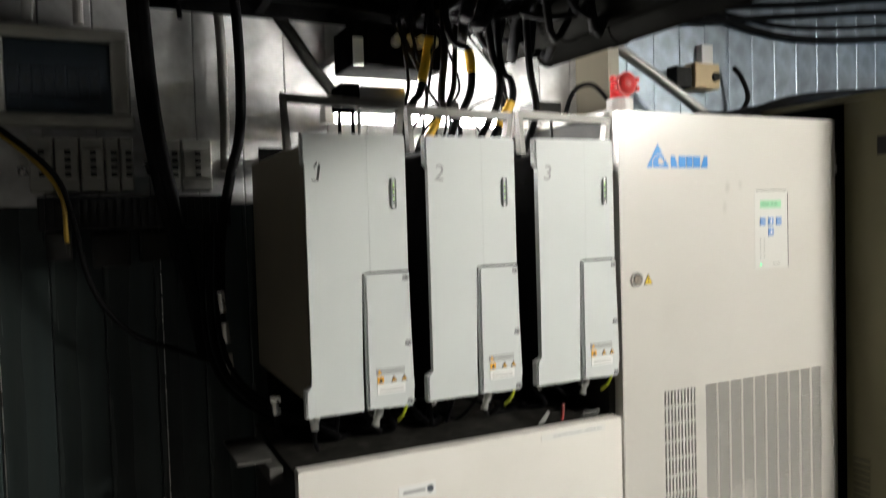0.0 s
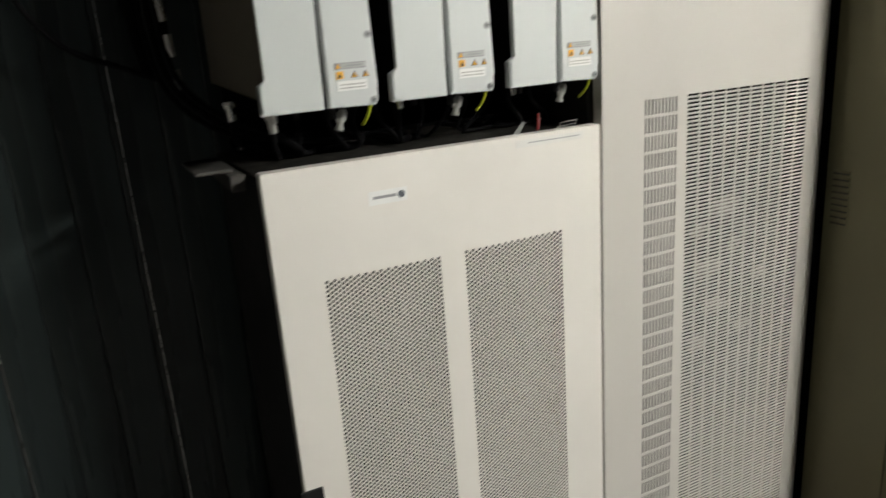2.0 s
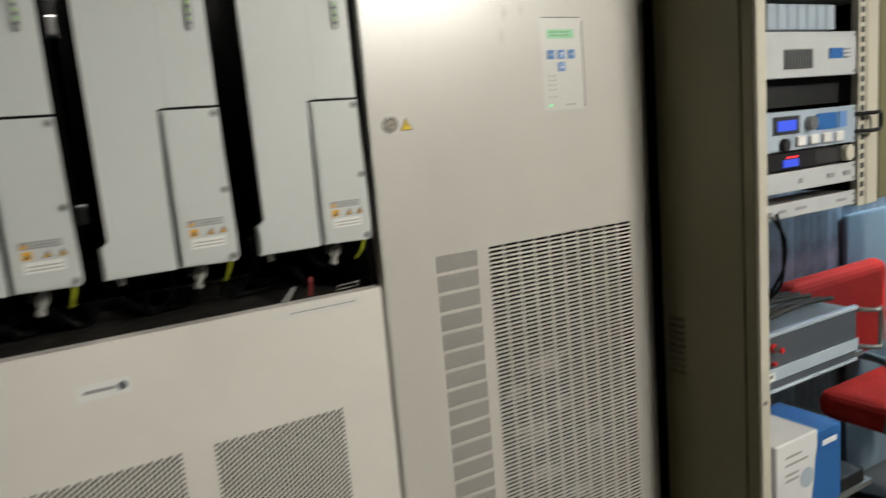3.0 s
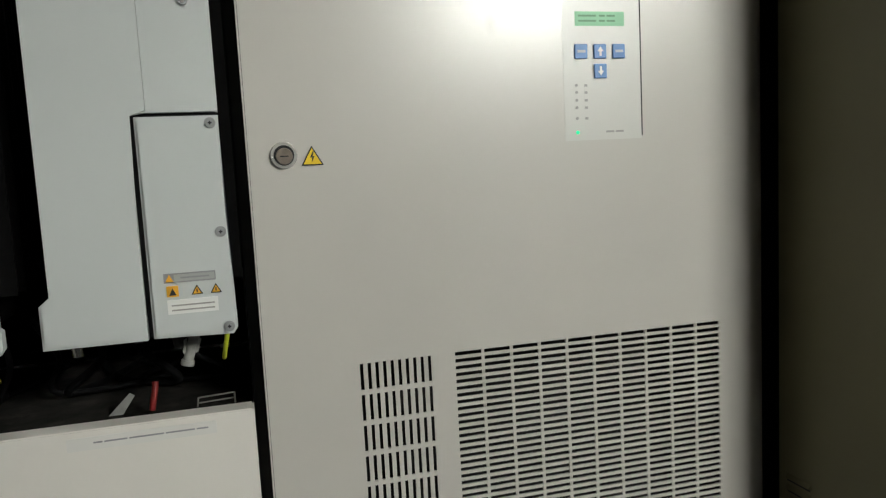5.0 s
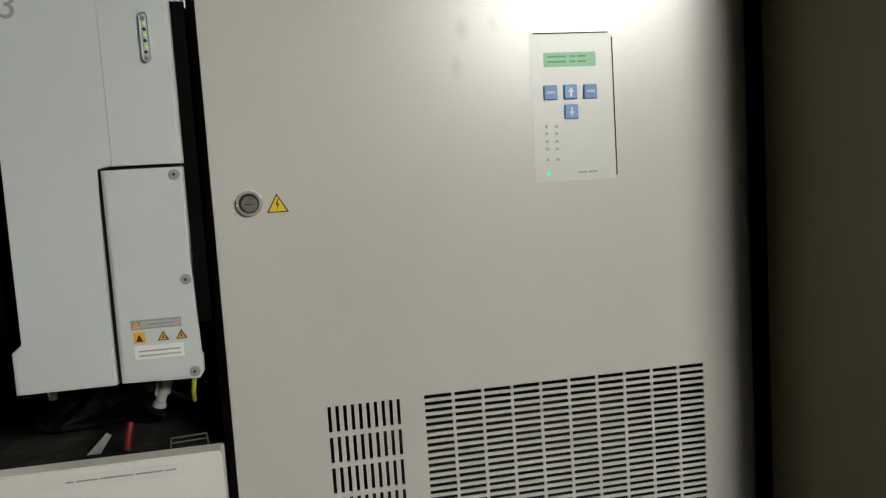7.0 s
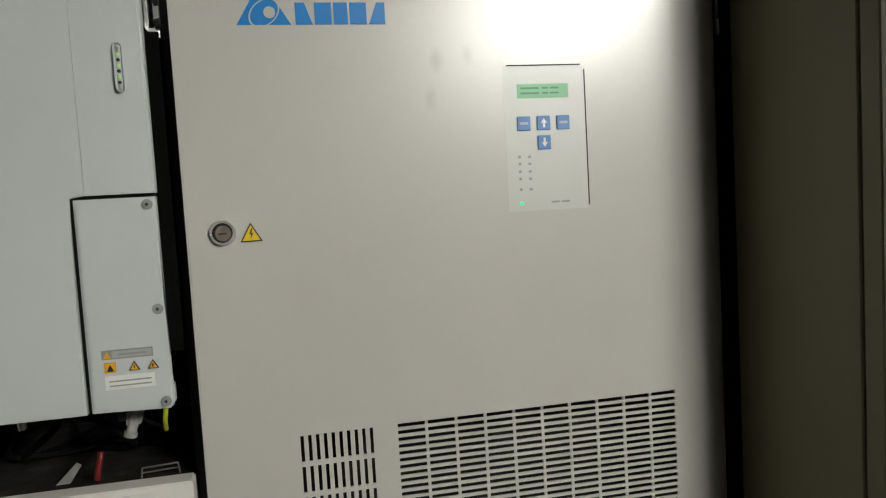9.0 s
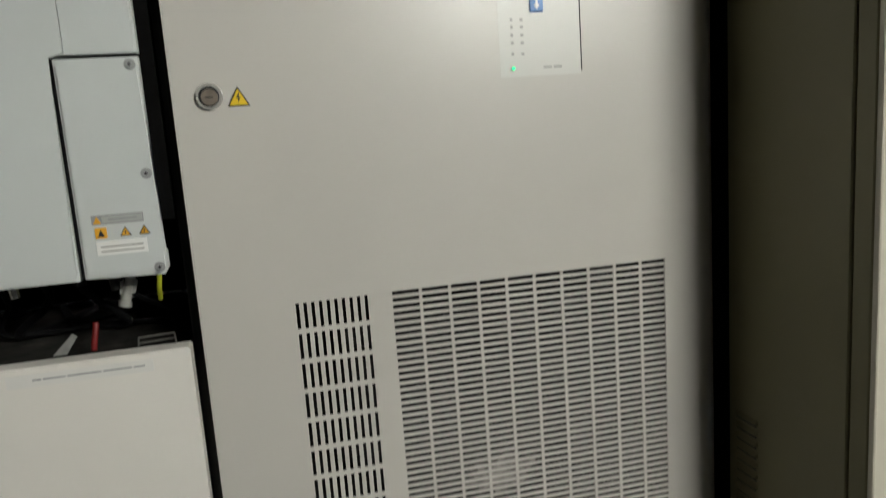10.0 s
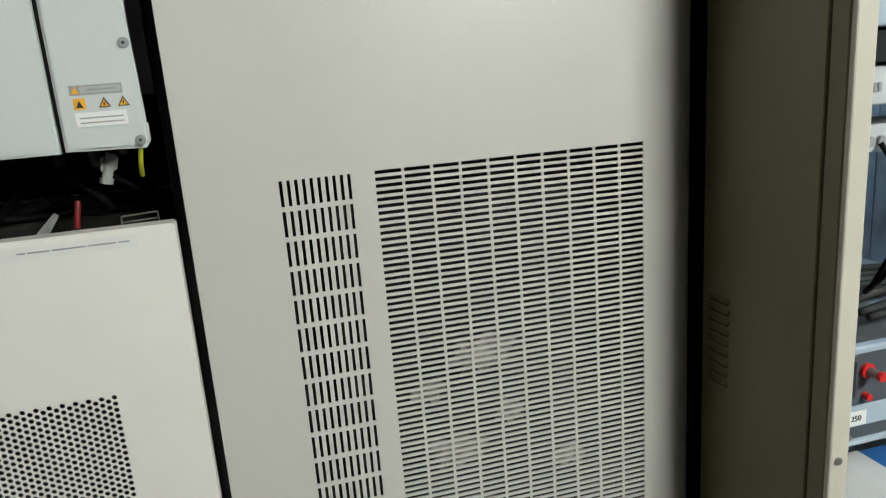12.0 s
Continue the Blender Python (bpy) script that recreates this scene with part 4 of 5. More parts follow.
sw = part("red_switch", rod(B(), (0.8280, YD, 1.0205), (0.8280, YD - 0.006, 1.0205), 0.0105, 24), M_RED, d, "red rotary switch")
part("switch_knob", rod(B(), (0.8280, YD - 0.006, 1.0205), (0.8300, YD - 0.020, 1.0195), 0.0062, 18), M_GREYST, sw)
part("switch_tip", rod(B(), (0.8300, YD - 0.020, 1.0195), (0.8305, YD - 0.026, 1.019), 0.0066, 18), M_RED, sw)
part("lamp_button", rod(B(), (0.8280, YD, 0.984), (0.8280, YD - 0.010, 0.984), 0.005, 14), M_RED, d, "small red button")
part("grip_slot", box(B(), 0.803, 0.810, YD - 0.003, YD + 0.001, 0.985, 1.035), M_INK, d)
tag = part("tag", box(B(), 0.798, 0.8265, YD - 0.0075, YD - 0.006, 0.946, 0.966), M_LABEL, d, "white tag reading 250")
part("writing", words("250", 0.011, 0.8015, YD - 0.0079, 0.953), M_INK, tag)
bm = B()
sweep(bm, [(1.16, YD, 1.045), (1.185, YD - 0.035, 1.045), (1.205, YD - 0.035, 1.04), (1.205, YD - 0.035, 0.955), (1.185, YD - 0.035, 0.95), (1.16, YD, 0.95)], 0.006, 8, 6)
part("grip", bm, M_GREYST, d, "steel pull handle")
bundle = thing("cable_bundle", (1.0, -0.15, 1.056), "loose dusty cables lying on the power unit", "cables")
for k in range(7):
    z = 1.062 + random.uniform(0, 0.01)
    part("loose_cable", sweep(B(), [(0.87 + random.uniform(0, .05), -0.25 + k * 0.03, z), (0.96, -0.26 + k * 0.035, z + 0.012), (1.05, -0.24 + k * 0.03, z + 0.004), (1.14, -0.25 + k * 0.03, z)], 0.006, 6, 5), M_SHADOW, bundle)
# cartons on the shelf
c = thing("carton", (0.95, -0.2, 0.56), "white and blue printed cardboard box on the rack shelf", "carton")
part("white_part", box(B(), 0.838, 1.00, -0.30, -0.13, 0.5602, 0.775, 0.003, 1), M_CARDWHITE, c)
for z, w in ((0.735, 0.06), (0.715, 0.085), (0.69, 0.05), (0.675, 0.05)):
    part("text_bar", box(B(), 0.872, 0.872 + w, -0.3012, -0.3002, z, z + 0.006), M_SOFTINK, c)
part("blue_wave", poly(B(), [(0.965, 0.562), (0.999, 0.562), (0.999, 0.745), (0.988, 0.70), (0.985, 0.66), (0.975, 0.61)], -0.3012, -0.3002), M_CARDBLUE, c)
part("round_print", rod(B(), (0.955, -0.3002, 0.665), (0.955, -0.3012, 0.665), 0.026, 20), M_PALEBLUE, c)
c = thing("carton", (1.05, -0.2, 0.56), "blue printed cardboard box on the rack shelf", "carton")
part("box_body", box(B(), 1.004, 1.105, -0.295, -0.12, 0.5602, 0.765, 0.003, 1), M_CARDBLUE, c)
part("text_bar", box(B(), 1.025, 1.085, -0.2962, -0.2952, 0.722, 0.736), M_LABEL, c)
bm = B()
bmesh.ops.create_uvsphere(bm, u_segments=24, v_segments=14, radius=0.05, matrix=Matrix.Translation((0.93, -0.07, 0.765)) @ Matrix.Diagonal((1, 1, 0.8, 1)))
rod(bm, (0.93, -0.07, 0.5602), (0.93, -0.07, 0.75), 0.02, 16)
for f in bm.faces:
    f.smooth = True
single("red_lamp_dome", bm, M_RED, "round red plastic dome behind the cartons", "signal lamp")
bm = B()
box(bm, 1.115, 1.22, -0.29, -0.10, 0.5602, 0.60, 0.006)
single("dark_tray", bm, M_BLACK, "shallow black tray on the rack shelf", "tray")

# the drawn sizes are a little small: enlarge the rack's contents and set them behind the posts
INSIDE = Matrix.Translation((0.0294, 0.0653, -0.0785)) @ Matrix.Scale(1.051, 4)
for o in [o for o in scene.objects if not o.parent and (o.get("category") in ("rack device", "carton", "signal lamp") or o.name in ("cable_bundle", "dark_tray"))]:
    upper = o.location.z > 1.3
    place = INSIDE @ o.location + Vector((0, 0, -0.012 if upper else -0.003))
    wide = 0.89 if upper else 1.0
    o.location = (0.87 + (place.x - 0.87) * wide, place.y, place.z)
    o.scale = (1.051 * wide, 1.051, 1.051)

single("white_carton", box(B(), 0.842, 0.874, -0.255, -0.15, 0.5097, 0.850, 0.003, 1), M_CARDWHITE, "narrow white carton standing on the rack shelf", "carton")
cable([(0.902, -0.262, 1.315), (0.906, -0.272, 1.27), (0.916, -0.270, 1.21), (0.925, -0.255, 1.14), (0.94, -0.20, 1.085)], 0.004, M_CABLE, "black patch cable hanging from the patch panel", group="patch cables")
cable([(0.884, -0.262, 1.31), (0.892, -0.275, 1.285), (0.912, -0.278, 1.25), (0.925, -0.262, 1.18), (0.95, -0.2, 1.09)], 0.0035, M_CABLE, "black patch cable hanging from the patch panel", group="patch cables")

# open door leaf beside the rack
leaf = thing("open_door_leaf", (1.85, -0.25, F), "dark beige steel door leaf standing open", "door")
part("upper_leaf", box(B(), 1.338, 2.3, -0.25 - 0.004, -0.25 + 0.022, 1.30, 2.04, 0.003, 1), M_OLIVE, leaf)
low_leaf = part("lower_leaf", box(B(), 1.531, 2.3, -0.25 - 0.004, -0.25 + 0.022, F, 1.298, 0.003, 1), M_OLIVE, leaf)
hole = mesh_of("edge_hole", box(B(), 1.535, 1.546, -0.25 - 0.006, -0.25 - 0.003, -0.005, 0.005), M_INK)
for k in range(56):
    o = part("edge_hole", None, None, low_leaf, mesh=hole)
    o.location = (0, 0, 0.06 + k * 0.022)
bm = B()
sweep(bm, [(1.566, -0.25 - 0.006, 0.80), (1.566, -0.25 - 0.03, 0.80), (1.594, -0.25 - 0.034, 0.81), (1.634, -0.25 - 0.034, 0.81)], 0.007, 8, 6)
part("handle", bm, M_STEEL, low_leaf, "steel lever handle")

# upholstered chair and screen beyond the rack
ch = thing("armchair", (2.22, 0.2, F), "red upholstered office chair on a dark foot", "chair")
part("seat", box(B(), 2.02, 2.50, 0.02, 0.36, 0.31, 0.43, 0.05, 4), M_REDCLOTH, ch)
part("backrest", box(B(), 1.89, 2.56, 0.36, 0.455, 0.48, 0.875, 0.045, 4), M_REDCLOTH, ch)
for x in (1.88, 2.56):
    part("arm_frame", sweep(B(), [(x, 0.40, 0.62), (x, 0.15, 0.66), (x, 0.0, 0.65), (x, -0.02, 0.55), (x, 0.0, 0.40)], 0.014, 8, 6), M_GREYST, ch)
part("column", rod(B(), (2.22, 0.14, F + 0.07), (2.22, 0.14, 0.30), 0.028, 16), M_BLACK, ch)
for k in range(5):
    a = k * 2 * math.pi / 5 + 0.3
    p1 = (2.22 + 0.29 * math.cos(a), 0.14 + 0.29 * math.sin(a), F + 0.06)
    leg = part("leg", rod(B(), (2.22, 0.14, F + 0.10), p1, 0.020, 10, 0.014), M_BLACK, ch)
    part("caster", rod(B(), (p1[0], p1[1] - 0.014, F + 0.027), (p1[0], p1[1] + 0.014, F + 0.027), 0.027, 14), M_BLACK, leg)
sc = thing("screen", (2.62, 0.48, F), "blue grey steel partition screen with rounded corner", "screen")
part("screen_panel", box(B(), 2.42, 2.83, 0.465, 0.49, F, 1.07, 0.012, 3), M_BLUEGREY, sc)


# ---- wiring, pipes and wall fittings ----
# wall-side lamp behind the radio units
lamp = thing("wall_lamp", (-0.2, 0.38, 2.04), "lit fluorescent tube on the frame behind the radio units", "lamp")
part("lamp_body", box(B(), -0.580, -0.08, 0.362, 0.385, 1.990, 2.020, 0.004), M_WHITE, lamp)
part("tube", rod(B(), (-0.575, 0.335, 2.005), (-0.085, 0.335, 2.005), 0.014, 16), M_TUBEBACK, lamp)
for e in (-0.575, -0.085):
    part("socket", box(B(), e - 0.012, e + 0.012, 0.32, 0.366, 1.985, 2.025, 0.003), M_WHITE, lamp)

part("stem", box(B(), -0.24, -0.20, 0.386, 0.499, 1.99, 2.015), M_GREYST, lamp)

# distribution board
db = thing("distribution_board", (-1.15, 0.46, 2.0), "grey distribution board with smoked window", "switchboard")
bm = B()
box(bm, -1.37, -1.000, 0.40, 0.44, 1.972, 1.998, 0.006)
box(bm, -1.37, -1.006, 0.40, 0.44, 2.158, 2.184, 0.006)
box(bm, -1.37, -1.250, 0.402, 0.44, 1.999, 2.157, 0.004)
box(bm, -1.045, -1.010, 0.402, 0.44, 1.999, 2.157, 0.004)
part("frame", bm, M_DIMGEAR, db, "pale plastic frame")
part("back_box", box(B(), -1.365, -1.005, 0.441, 0.499, 1.976, 2.18), M_GREYST, db)
part("inner_plate", box(B(), -1.249, -1.046, 0.4405, 0.4425, 2.000, 2.156), M_BLUEGREY, db)
win = part("window", box(B(), -1.249, -1.046, 0.412, 0.416, 2.002, 2.154), M_WINDOW, db, "smoked clear window")
for k in range(8):
    br = part("breaker", box(B(), -1.245 + k * 0.0225, -1.2245 + k * 0.0225, 0.424, 0.440, 2.035, 2.105, 0.002, 1), M_DRAWER, db)
    part("toggle", box(B(), -1.239 + k * 0.0225, -1.2305 + k * 0.0225, 0.418, 0.424, 2.06, 2.08), M_BLACK, br)

# row of modular breakers below it
row = thing("breaker_row", (-1.0, 0.46, 1.83), "row of white modular circuit breakers on a rail", "switchgear")
part("din_rail", box(B(), -1.24, -0.80, 0.485, 0.498, 1.87, 1.905), M_STEEL, row)
x = -1.215
for k, w in enumerate((0.05, 0.05, 0.05, 0.03, 0.03, 0.0, 0.036, 0.07)):
    if not w:
        x += 0.065
        continue
    br = part("breaker", box(B(), x + 0.001, x + w - 0.001, 0.425, 0.485, 1.830, 1.950, 0.004, 2), M_DIMGEAR, row)
    part("terminal_face", box(B(), x + 0.004, x + w - 0.004, 0.412, 0.425, 1.858, 1.922, 0.002, 1), M_DIMGEAR, br)
    for j in range(4):
        part("toggle", box(B(), x + w * 0.42, x + w * 0.42 + 0.012, 0.404, 0.412, 1.862 + j * 0.016, 1.871 + j * 0.016, 0.001, 1), M_BLACK, br)
    x += w
duct = thing("cable_duct", (-1.02, 0.44, 1.66), "black slotted wiring duct under the breakers", "cable duct")
part("trough", box(B(), -1.20, -0.80, 0.40, 0.499, 1.745, 1.818, 0.004), M_BLACK, duct)
for k in range(24):
    part("comb", box(B(), -1.195 + k * 0.0165, -1.186 + k * 0.0165, 0.394, 0.402, 1.75, 1.815), M_BLACK, duct)
sw = thing("switch_group", (-1.0, 0.46, 1.62), "contactors below the duct, darkened for shade", "switchgear")
for k, (x0, x1, z0, z1) in enumerate(((-1.19, -1.14, 1.68, 1.742), (-1.10, -1.02, 1.66, 1.74), (-1.0, -0.93, 1.67, 1.74), (-0.91, -0.86, 1.60, 1.74))):
    b2 = part("contactor", box(B(), x0, x1, 0.43, 0.499, z0, z1, 0.004), M_SHADOW, sw)
    part("contactor_face", box(B(), x0 + 0.01, x1 - 0.01, 0.424, 0.43, z0 + 0.012, z1 - 0.012), M_SHADOW, b2)
for x in (-1.205, -1.105):
    single("conduit", rod(B(), (x, 0.465, 2.206), (x, 0.465, 2.334), 0.011, 14), M_WHITE, "white plastic conduit from board to ceiling", "conduit", "conduits over the board")

# black cables hanging at the wall
for k, dx in enumerate((-0.012, 0.0, 0.010, 0.004)):
    cable([(-0.99 + dx, 0.37, 2.45), (-0.985 + dx, 0.36, 2.25), (-0.978 + dx, 0.355, 2.10), (-0.965 + dx, 0.36, 1.96), (-0.938 + dx, 0.37, 1.80), (-0.90 + dx * 0.5, 0.38, 1.62), (-0.88, 0.36, 1.45)], 0.013, M_CABLE, "thick black cable hanging from the ceiling", group="hanging cables")
cable([(-0.80, 0.40, 2.45), (-0.775, 0.39, 2.28), (-0.768, 0.39, 2.10), (-0.775, 0.39, 1.96), (-0.80, 0.39, 1.86), (-0.83, 0.38, 1.70), (-0.84, 0.36, 1.5)], 0.012, M_CABLE, "black cable hanging in front of the wall", group="hanging cables")
cable([(-0.83, 0.46, 2.45), (-0.80, 0.47, 2.25), (-0.795, 0.47, 2.05), (-0.80, 0.46, 1.88)], 0.012, M_DIMST, "grey cable along the wall", group="hanging cables")
cable([(-0.895, 0.46, 2.45), (-0.895, 0.45, 2.33), (-0.893, 0.43, 2.23)], 0.006, M_CABLE, "short black cable end")
for k in range(3):
    x = -0.87 + k * 0.016
    cable([(x, 0.36, 1.75), (x - 0.01, 0.33, 1.55), (x + 0.01, 0.28 - k * 0.02, 1.42), (-0.78 + k * 0.03, 0.22 - k * 0.03, 1.335), (-0.66 + k * 0.04, 0.18, 1.305), (-0.55 + k * 0.06, 0.16, 1.292)], 0.006 + 0.002 * (k % 2), M_CABLE, "black cable bending under the radio units", group="cables under the units")
# yellow run darkened and its lower bow painted black for the shade there
cable([(-1.36, 0.33, 2.03), (-1.25, 0.33, 1.95), (-1.16, 0.34, 1.86), (-1.13, 0.36, 1.76), (-1.10, 0.36, 1.62), (-1.03, 0.35, 1.52), (-0.93, 0.34, 1.47), (-0.86, 0.33, 1.44)], 0.006, M_CABLE, "thin cable hanging in a bow, black for shade", "bowed_cable")
cable([(-1.40, 0.34, 2.04), (-1.24, 0.34, 1.93), (-1.155, 0.35, 1.83), (-1.145, 0.36, 1.72)], 0.005, M_YELLOWSHADE, "yellow cable running down to the duct, darkened for shade", "yellow_cable")
for k in range(3):
    single("plug", rod(B(), (-0.845 + k * 0.006, 0.30, 1.60 - k * 0.07), (-0.842 + k * 0.006, 0.30, 1.555 - k * 0.07), 0.008, 12), M_STEEL, "bright steel plug on a black cable", "plug", "plugs beside the units")

# things lying on top of the low cabinet
# the pale tray gets a dark colour for the shade beside the cabinet
tr = thing("cable_tray", (-0.78, 0.1, 1.27), "pale grey plastic tray stub beside the low cabinet, darkened for shade", "tray")
part("tray_floor", box(B(), -0.855, -0.785, 0.10, 0.28, 1.266, 1.273, 0.002, 1), M_TRAYDIM, tr)
part("tray_bracket", box(B(), -0.80, -0.772, 0.06, 0.28, 1.234, 1.2655, 0.002, 1), M_TRAYDIM, tr)
random.seed(11)
for k in range(12):
    x = -0.70 + k * 0.055
    zz = 1.272
    cable([(x + random.uniform(-.02, .02), 0.09, 1.395), (x + 0.01, 0.11 + random.uniform(0, .04), 1.33), (x + random.uniform(-.05, .08), 0.16, zz + 0.006), (x + random.uniform(-.1, .15), 0.22, zz), (x + random.uniform(-.1, .1), 0.34, zz + 0.004)], random.choice((0.004, 0.006, 0.008)), M_CABLE, "cable dropping from a radio unit onto the cabinet", group="cables on the low cabinet")
for ux in (-0.737, -0.485, -0.224):
    cable([(ux + 0.205, -0.012, 1.392), (ux + 0.203, -0.010, 1.372), (ux + 0.199, 0.0, 1.352), (ux + 0.196, 0.02, 1.335)], 0.0032, M_GREENYEL, "short green and yellow earth wire under a unit", "earth_wire", "earth wires")
    plug = thing("white_plug", (ux + 0.153, 0.03, 1.345), "white plastic plug hanging below a unit", "plug", "white plugs")
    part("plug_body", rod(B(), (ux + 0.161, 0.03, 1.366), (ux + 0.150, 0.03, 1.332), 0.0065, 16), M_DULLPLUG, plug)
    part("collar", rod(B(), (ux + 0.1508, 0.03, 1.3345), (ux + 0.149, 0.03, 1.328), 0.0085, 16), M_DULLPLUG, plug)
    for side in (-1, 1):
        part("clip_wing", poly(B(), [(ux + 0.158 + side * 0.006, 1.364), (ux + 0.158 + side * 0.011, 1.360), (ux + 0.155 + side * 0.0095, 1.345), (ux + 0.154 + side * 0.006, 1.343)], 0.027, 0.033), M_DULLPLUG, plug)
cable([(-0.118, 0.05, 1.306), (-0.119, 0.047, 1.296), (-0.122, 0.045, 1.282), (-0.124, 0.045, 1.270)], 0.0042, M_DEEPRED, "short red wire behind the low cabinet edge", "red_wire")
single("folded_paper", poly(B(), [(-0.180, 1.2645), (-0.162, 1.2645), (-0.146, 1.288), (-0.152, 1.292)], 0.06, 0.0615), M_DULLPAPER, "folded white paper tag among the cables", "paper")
single("steel_clip", rod(rod(rod(rod(B(), (-0.068, 0.04, 1.2645), (-0.066, 0.04, 1.280), 0.0012, 8), (-0.066, 0.04, 1.280), (-0.020, 0.04, 1.282), 0.0012, 8), (-0.020, 0.04, 1.282), (-0.020, 0.05, 1.2645), 0.0012, 8), (-0.068, 0.05, 1.270), (-0.020, 0.05, 1.272), 0.0012, 8), M_DIMST, "small bent steel wire clip on the cabinet top", "clip")

# above the radio units: cables with yellow bands, boxes, silver tape
FEEDERS = (
    ([(-0.39, 0.12, 2.42), (-0.408, 0.10, 2.15), (-0.421, 0.10, 2.086), (-0.436, 0.10, 2.023), (-0.455, 0.10, 1.997), (-0.490, 0.10, 1.905)], (1, 3)),
    ([(-0.36, 0.14, 2.42), (-0.358, 0.11, 2.167), (-0.313, 0.10, 2.125), (-0.307, 0.10, 2.063), (-0.317, 0.10, 2.017), (-0.352, 0.10, 1.958), (-0.375, 0.10, 1.905)], (2, 3)),
    ([(-0.27, 0.13, 2.42), (-0.256, 0.10, 2.138), (-0.236, 0.10, 2.074), (-0.242, 0.10, 2.008), (-0.282, 0.10, 1.941), (-0.30, 0.10, 1.905)], ()),
    ([(-0.22, 0.14, 2.42), (-0.234, 0.10, 2.113), (-0.206, 0.10, 2.063), (-0.204, 0.10, 2.016), (-0.249, 0.10, 1.942), (-0.268, 0.10, 1.905)], (3, 4)),
    ([(-0.14, 0.14, 2.42), (-0.156, 0.10, 2.119), (-0.145, 0.09, 1.999), (-0.172, 0.09, 1.918), (-0.18, 0.09, 1.90)], ()),
    ([(-0.33, 0.20, 2.42), (-0.335, 0.18, 2.16), (-0.345, 0.18, 2.06), (-0.36, 0.17, 1.98), (-0.41, 0.17, 1.905)], (3, 4)),
    ([(-0.19, 0.20, 2.42), (-0.195, 0.18, 2.14), (-0.18, 0.18, 2.05), (-0.19, 0.17, 1.98), (-0.225, 0.17, 1.905)], ()),
)
for pts, band in FEEDERS:
    c = cable(pts, 0.0085, M_CABLE, "black feeder cable with a yellow band" if band else "black feeder cable down to a radio unit", "feeder_cable", "feeder cables")
    if band:
        a, b = Vector(pts[band[0]]), Vector(pts[band[1]])
        part("yellow_band", sweep(B(), [a.lerp(b, 0.05), a.lerp(b, 0.5) + Vector((0.001, 0, 0)), a.lerp(b, 0.8)], 0.0105), M_YELLOW, c)
for x, w, z, m, tone in ((-0.595, 0.043, 2.050, M_FINSHADE, "dark"), (-0.549, 0.105, 2.046, M_GREYST, "grey"), (-0.36, 0.05, 2.02, M_SHADOW, "dark"), (-0.10, 0.075, 2.03, M_SHADOW, "dark")):
    bm = box(B(), x, x + w, 0.16, 0.24, 1.992, z, 0.004)
    for sx in (x + 0.006, x + w - 0.006):
        rod(bm, (sx, 0.20, 1.90), (sx, 0.20, 1.992), 0.004, 8)
    single("filter_box", bm, m, tone + " filter box on top of a radio unit", "filter box", "filter boxes")
random.seed(31)
for k in range(9):
    x = random.uniform(-0.45, -0.10)
    cable([(x, 0.20, 1.905), (x + random.uniform(-.02, .02), 0.17, 1.95), (x + random.uniform(-.04, .05), 0.15, 2.0), (x + random.uniform(-.02, .07), 0.16, 2.06), (x + random.uniform(-.03, .05), 0.18, 2.2)], random.choice((0.003, 0.004, 0.006)), M_CABLE, "thin dark jumper cable between unit and ceiling", "jumper_cable", "jumper cables")
tb = thing("terminal_box", (-0.450, 0.3, 2.085), "grey terminal box with round glands at the wall", "terminal box")
part("case", box(B(), -0.555, -0.330, 0.20, 0.34, 2.095, 2.195, 0.006), M_FINSHADE, tb)
part("pale_side", box(B(), -0.553, -0.530, 0.192, 0.199, 2.097, 2.157), M_WHITE, tb, "pale plate at the left side")
part("cover", box(B(), -0.523, -0.487, 0.185, 0.20, 2.097, 2.193), M_FINSHADE, tb)
for k in range(4):
    part("gland", rod(B(), (-0.450 + k * 0.029, 0.20, 2.155), (-0.450 + k * 0.029, 0.175, 2.157), 0.012, 14), M_CREAM, tb)
part("bracket", box(B(), -0.550, -0.340, 0.34, 0.499, 2.135, 2.155), M_GREYST, tb)
# rails and rungs are painted black for the shade up here
tray = thing("cable_ladder", (-0.4, 0.4, 2.24), "steel cable ladder along the wall, blackened for overhead shade", "cable ladder")
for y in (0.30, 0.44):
    part("ladder_rail", box(B(), -0.98, -0.12, y, y + 0.02, 2.255, 2.30, 0.002, 1), M_FINSHADE, tray)
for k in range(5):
    part("rung", box(B(), -0.9 + k * 0.18, -0.88 + k * 0.18, 0.32, 0.44, 2.26, 2.275), M_FINSHADE, tray)
random.seed(5)
for k in range(14):
    y = 0.31 + 0.009 * k
    run = [(-1.3, y, 2.33 + random.uniform(0, .06)), (-0.7, y, 2.315 + random.uniform(0, .05)), (0.0, y, 2.315 + random.uniform(0, .05)), (0.32, y + 0.02, 2.36 + random.uniform(-.02, .04))]
    if k % 4 == 0:
        run += [(0.7, 0.47, 2.40 + random.uniform(-.03, .03)), (1.2, 0.485, 2.36 + 0.01 * k), (1.9, 0.485, 2.42 + 0.012 * k), (2.6, 0.485, 2.50)]
    else:
        run += [(0.55, y, 2.52 + random.uniform(0, .1)), (0.8, y, H - 0.02)]
    cable(run, random.choice((0.008, 0.011, 0.014)), M_CABLE, "black cable lying on the ladder", group="cables on the ladder")

# black tangle of cables over the units
random.seed(21)
tangle = thing("cable_tangle", (-0.3, 0.13, 2.25), "dense tangle of black cables under the ceiling", "cables")
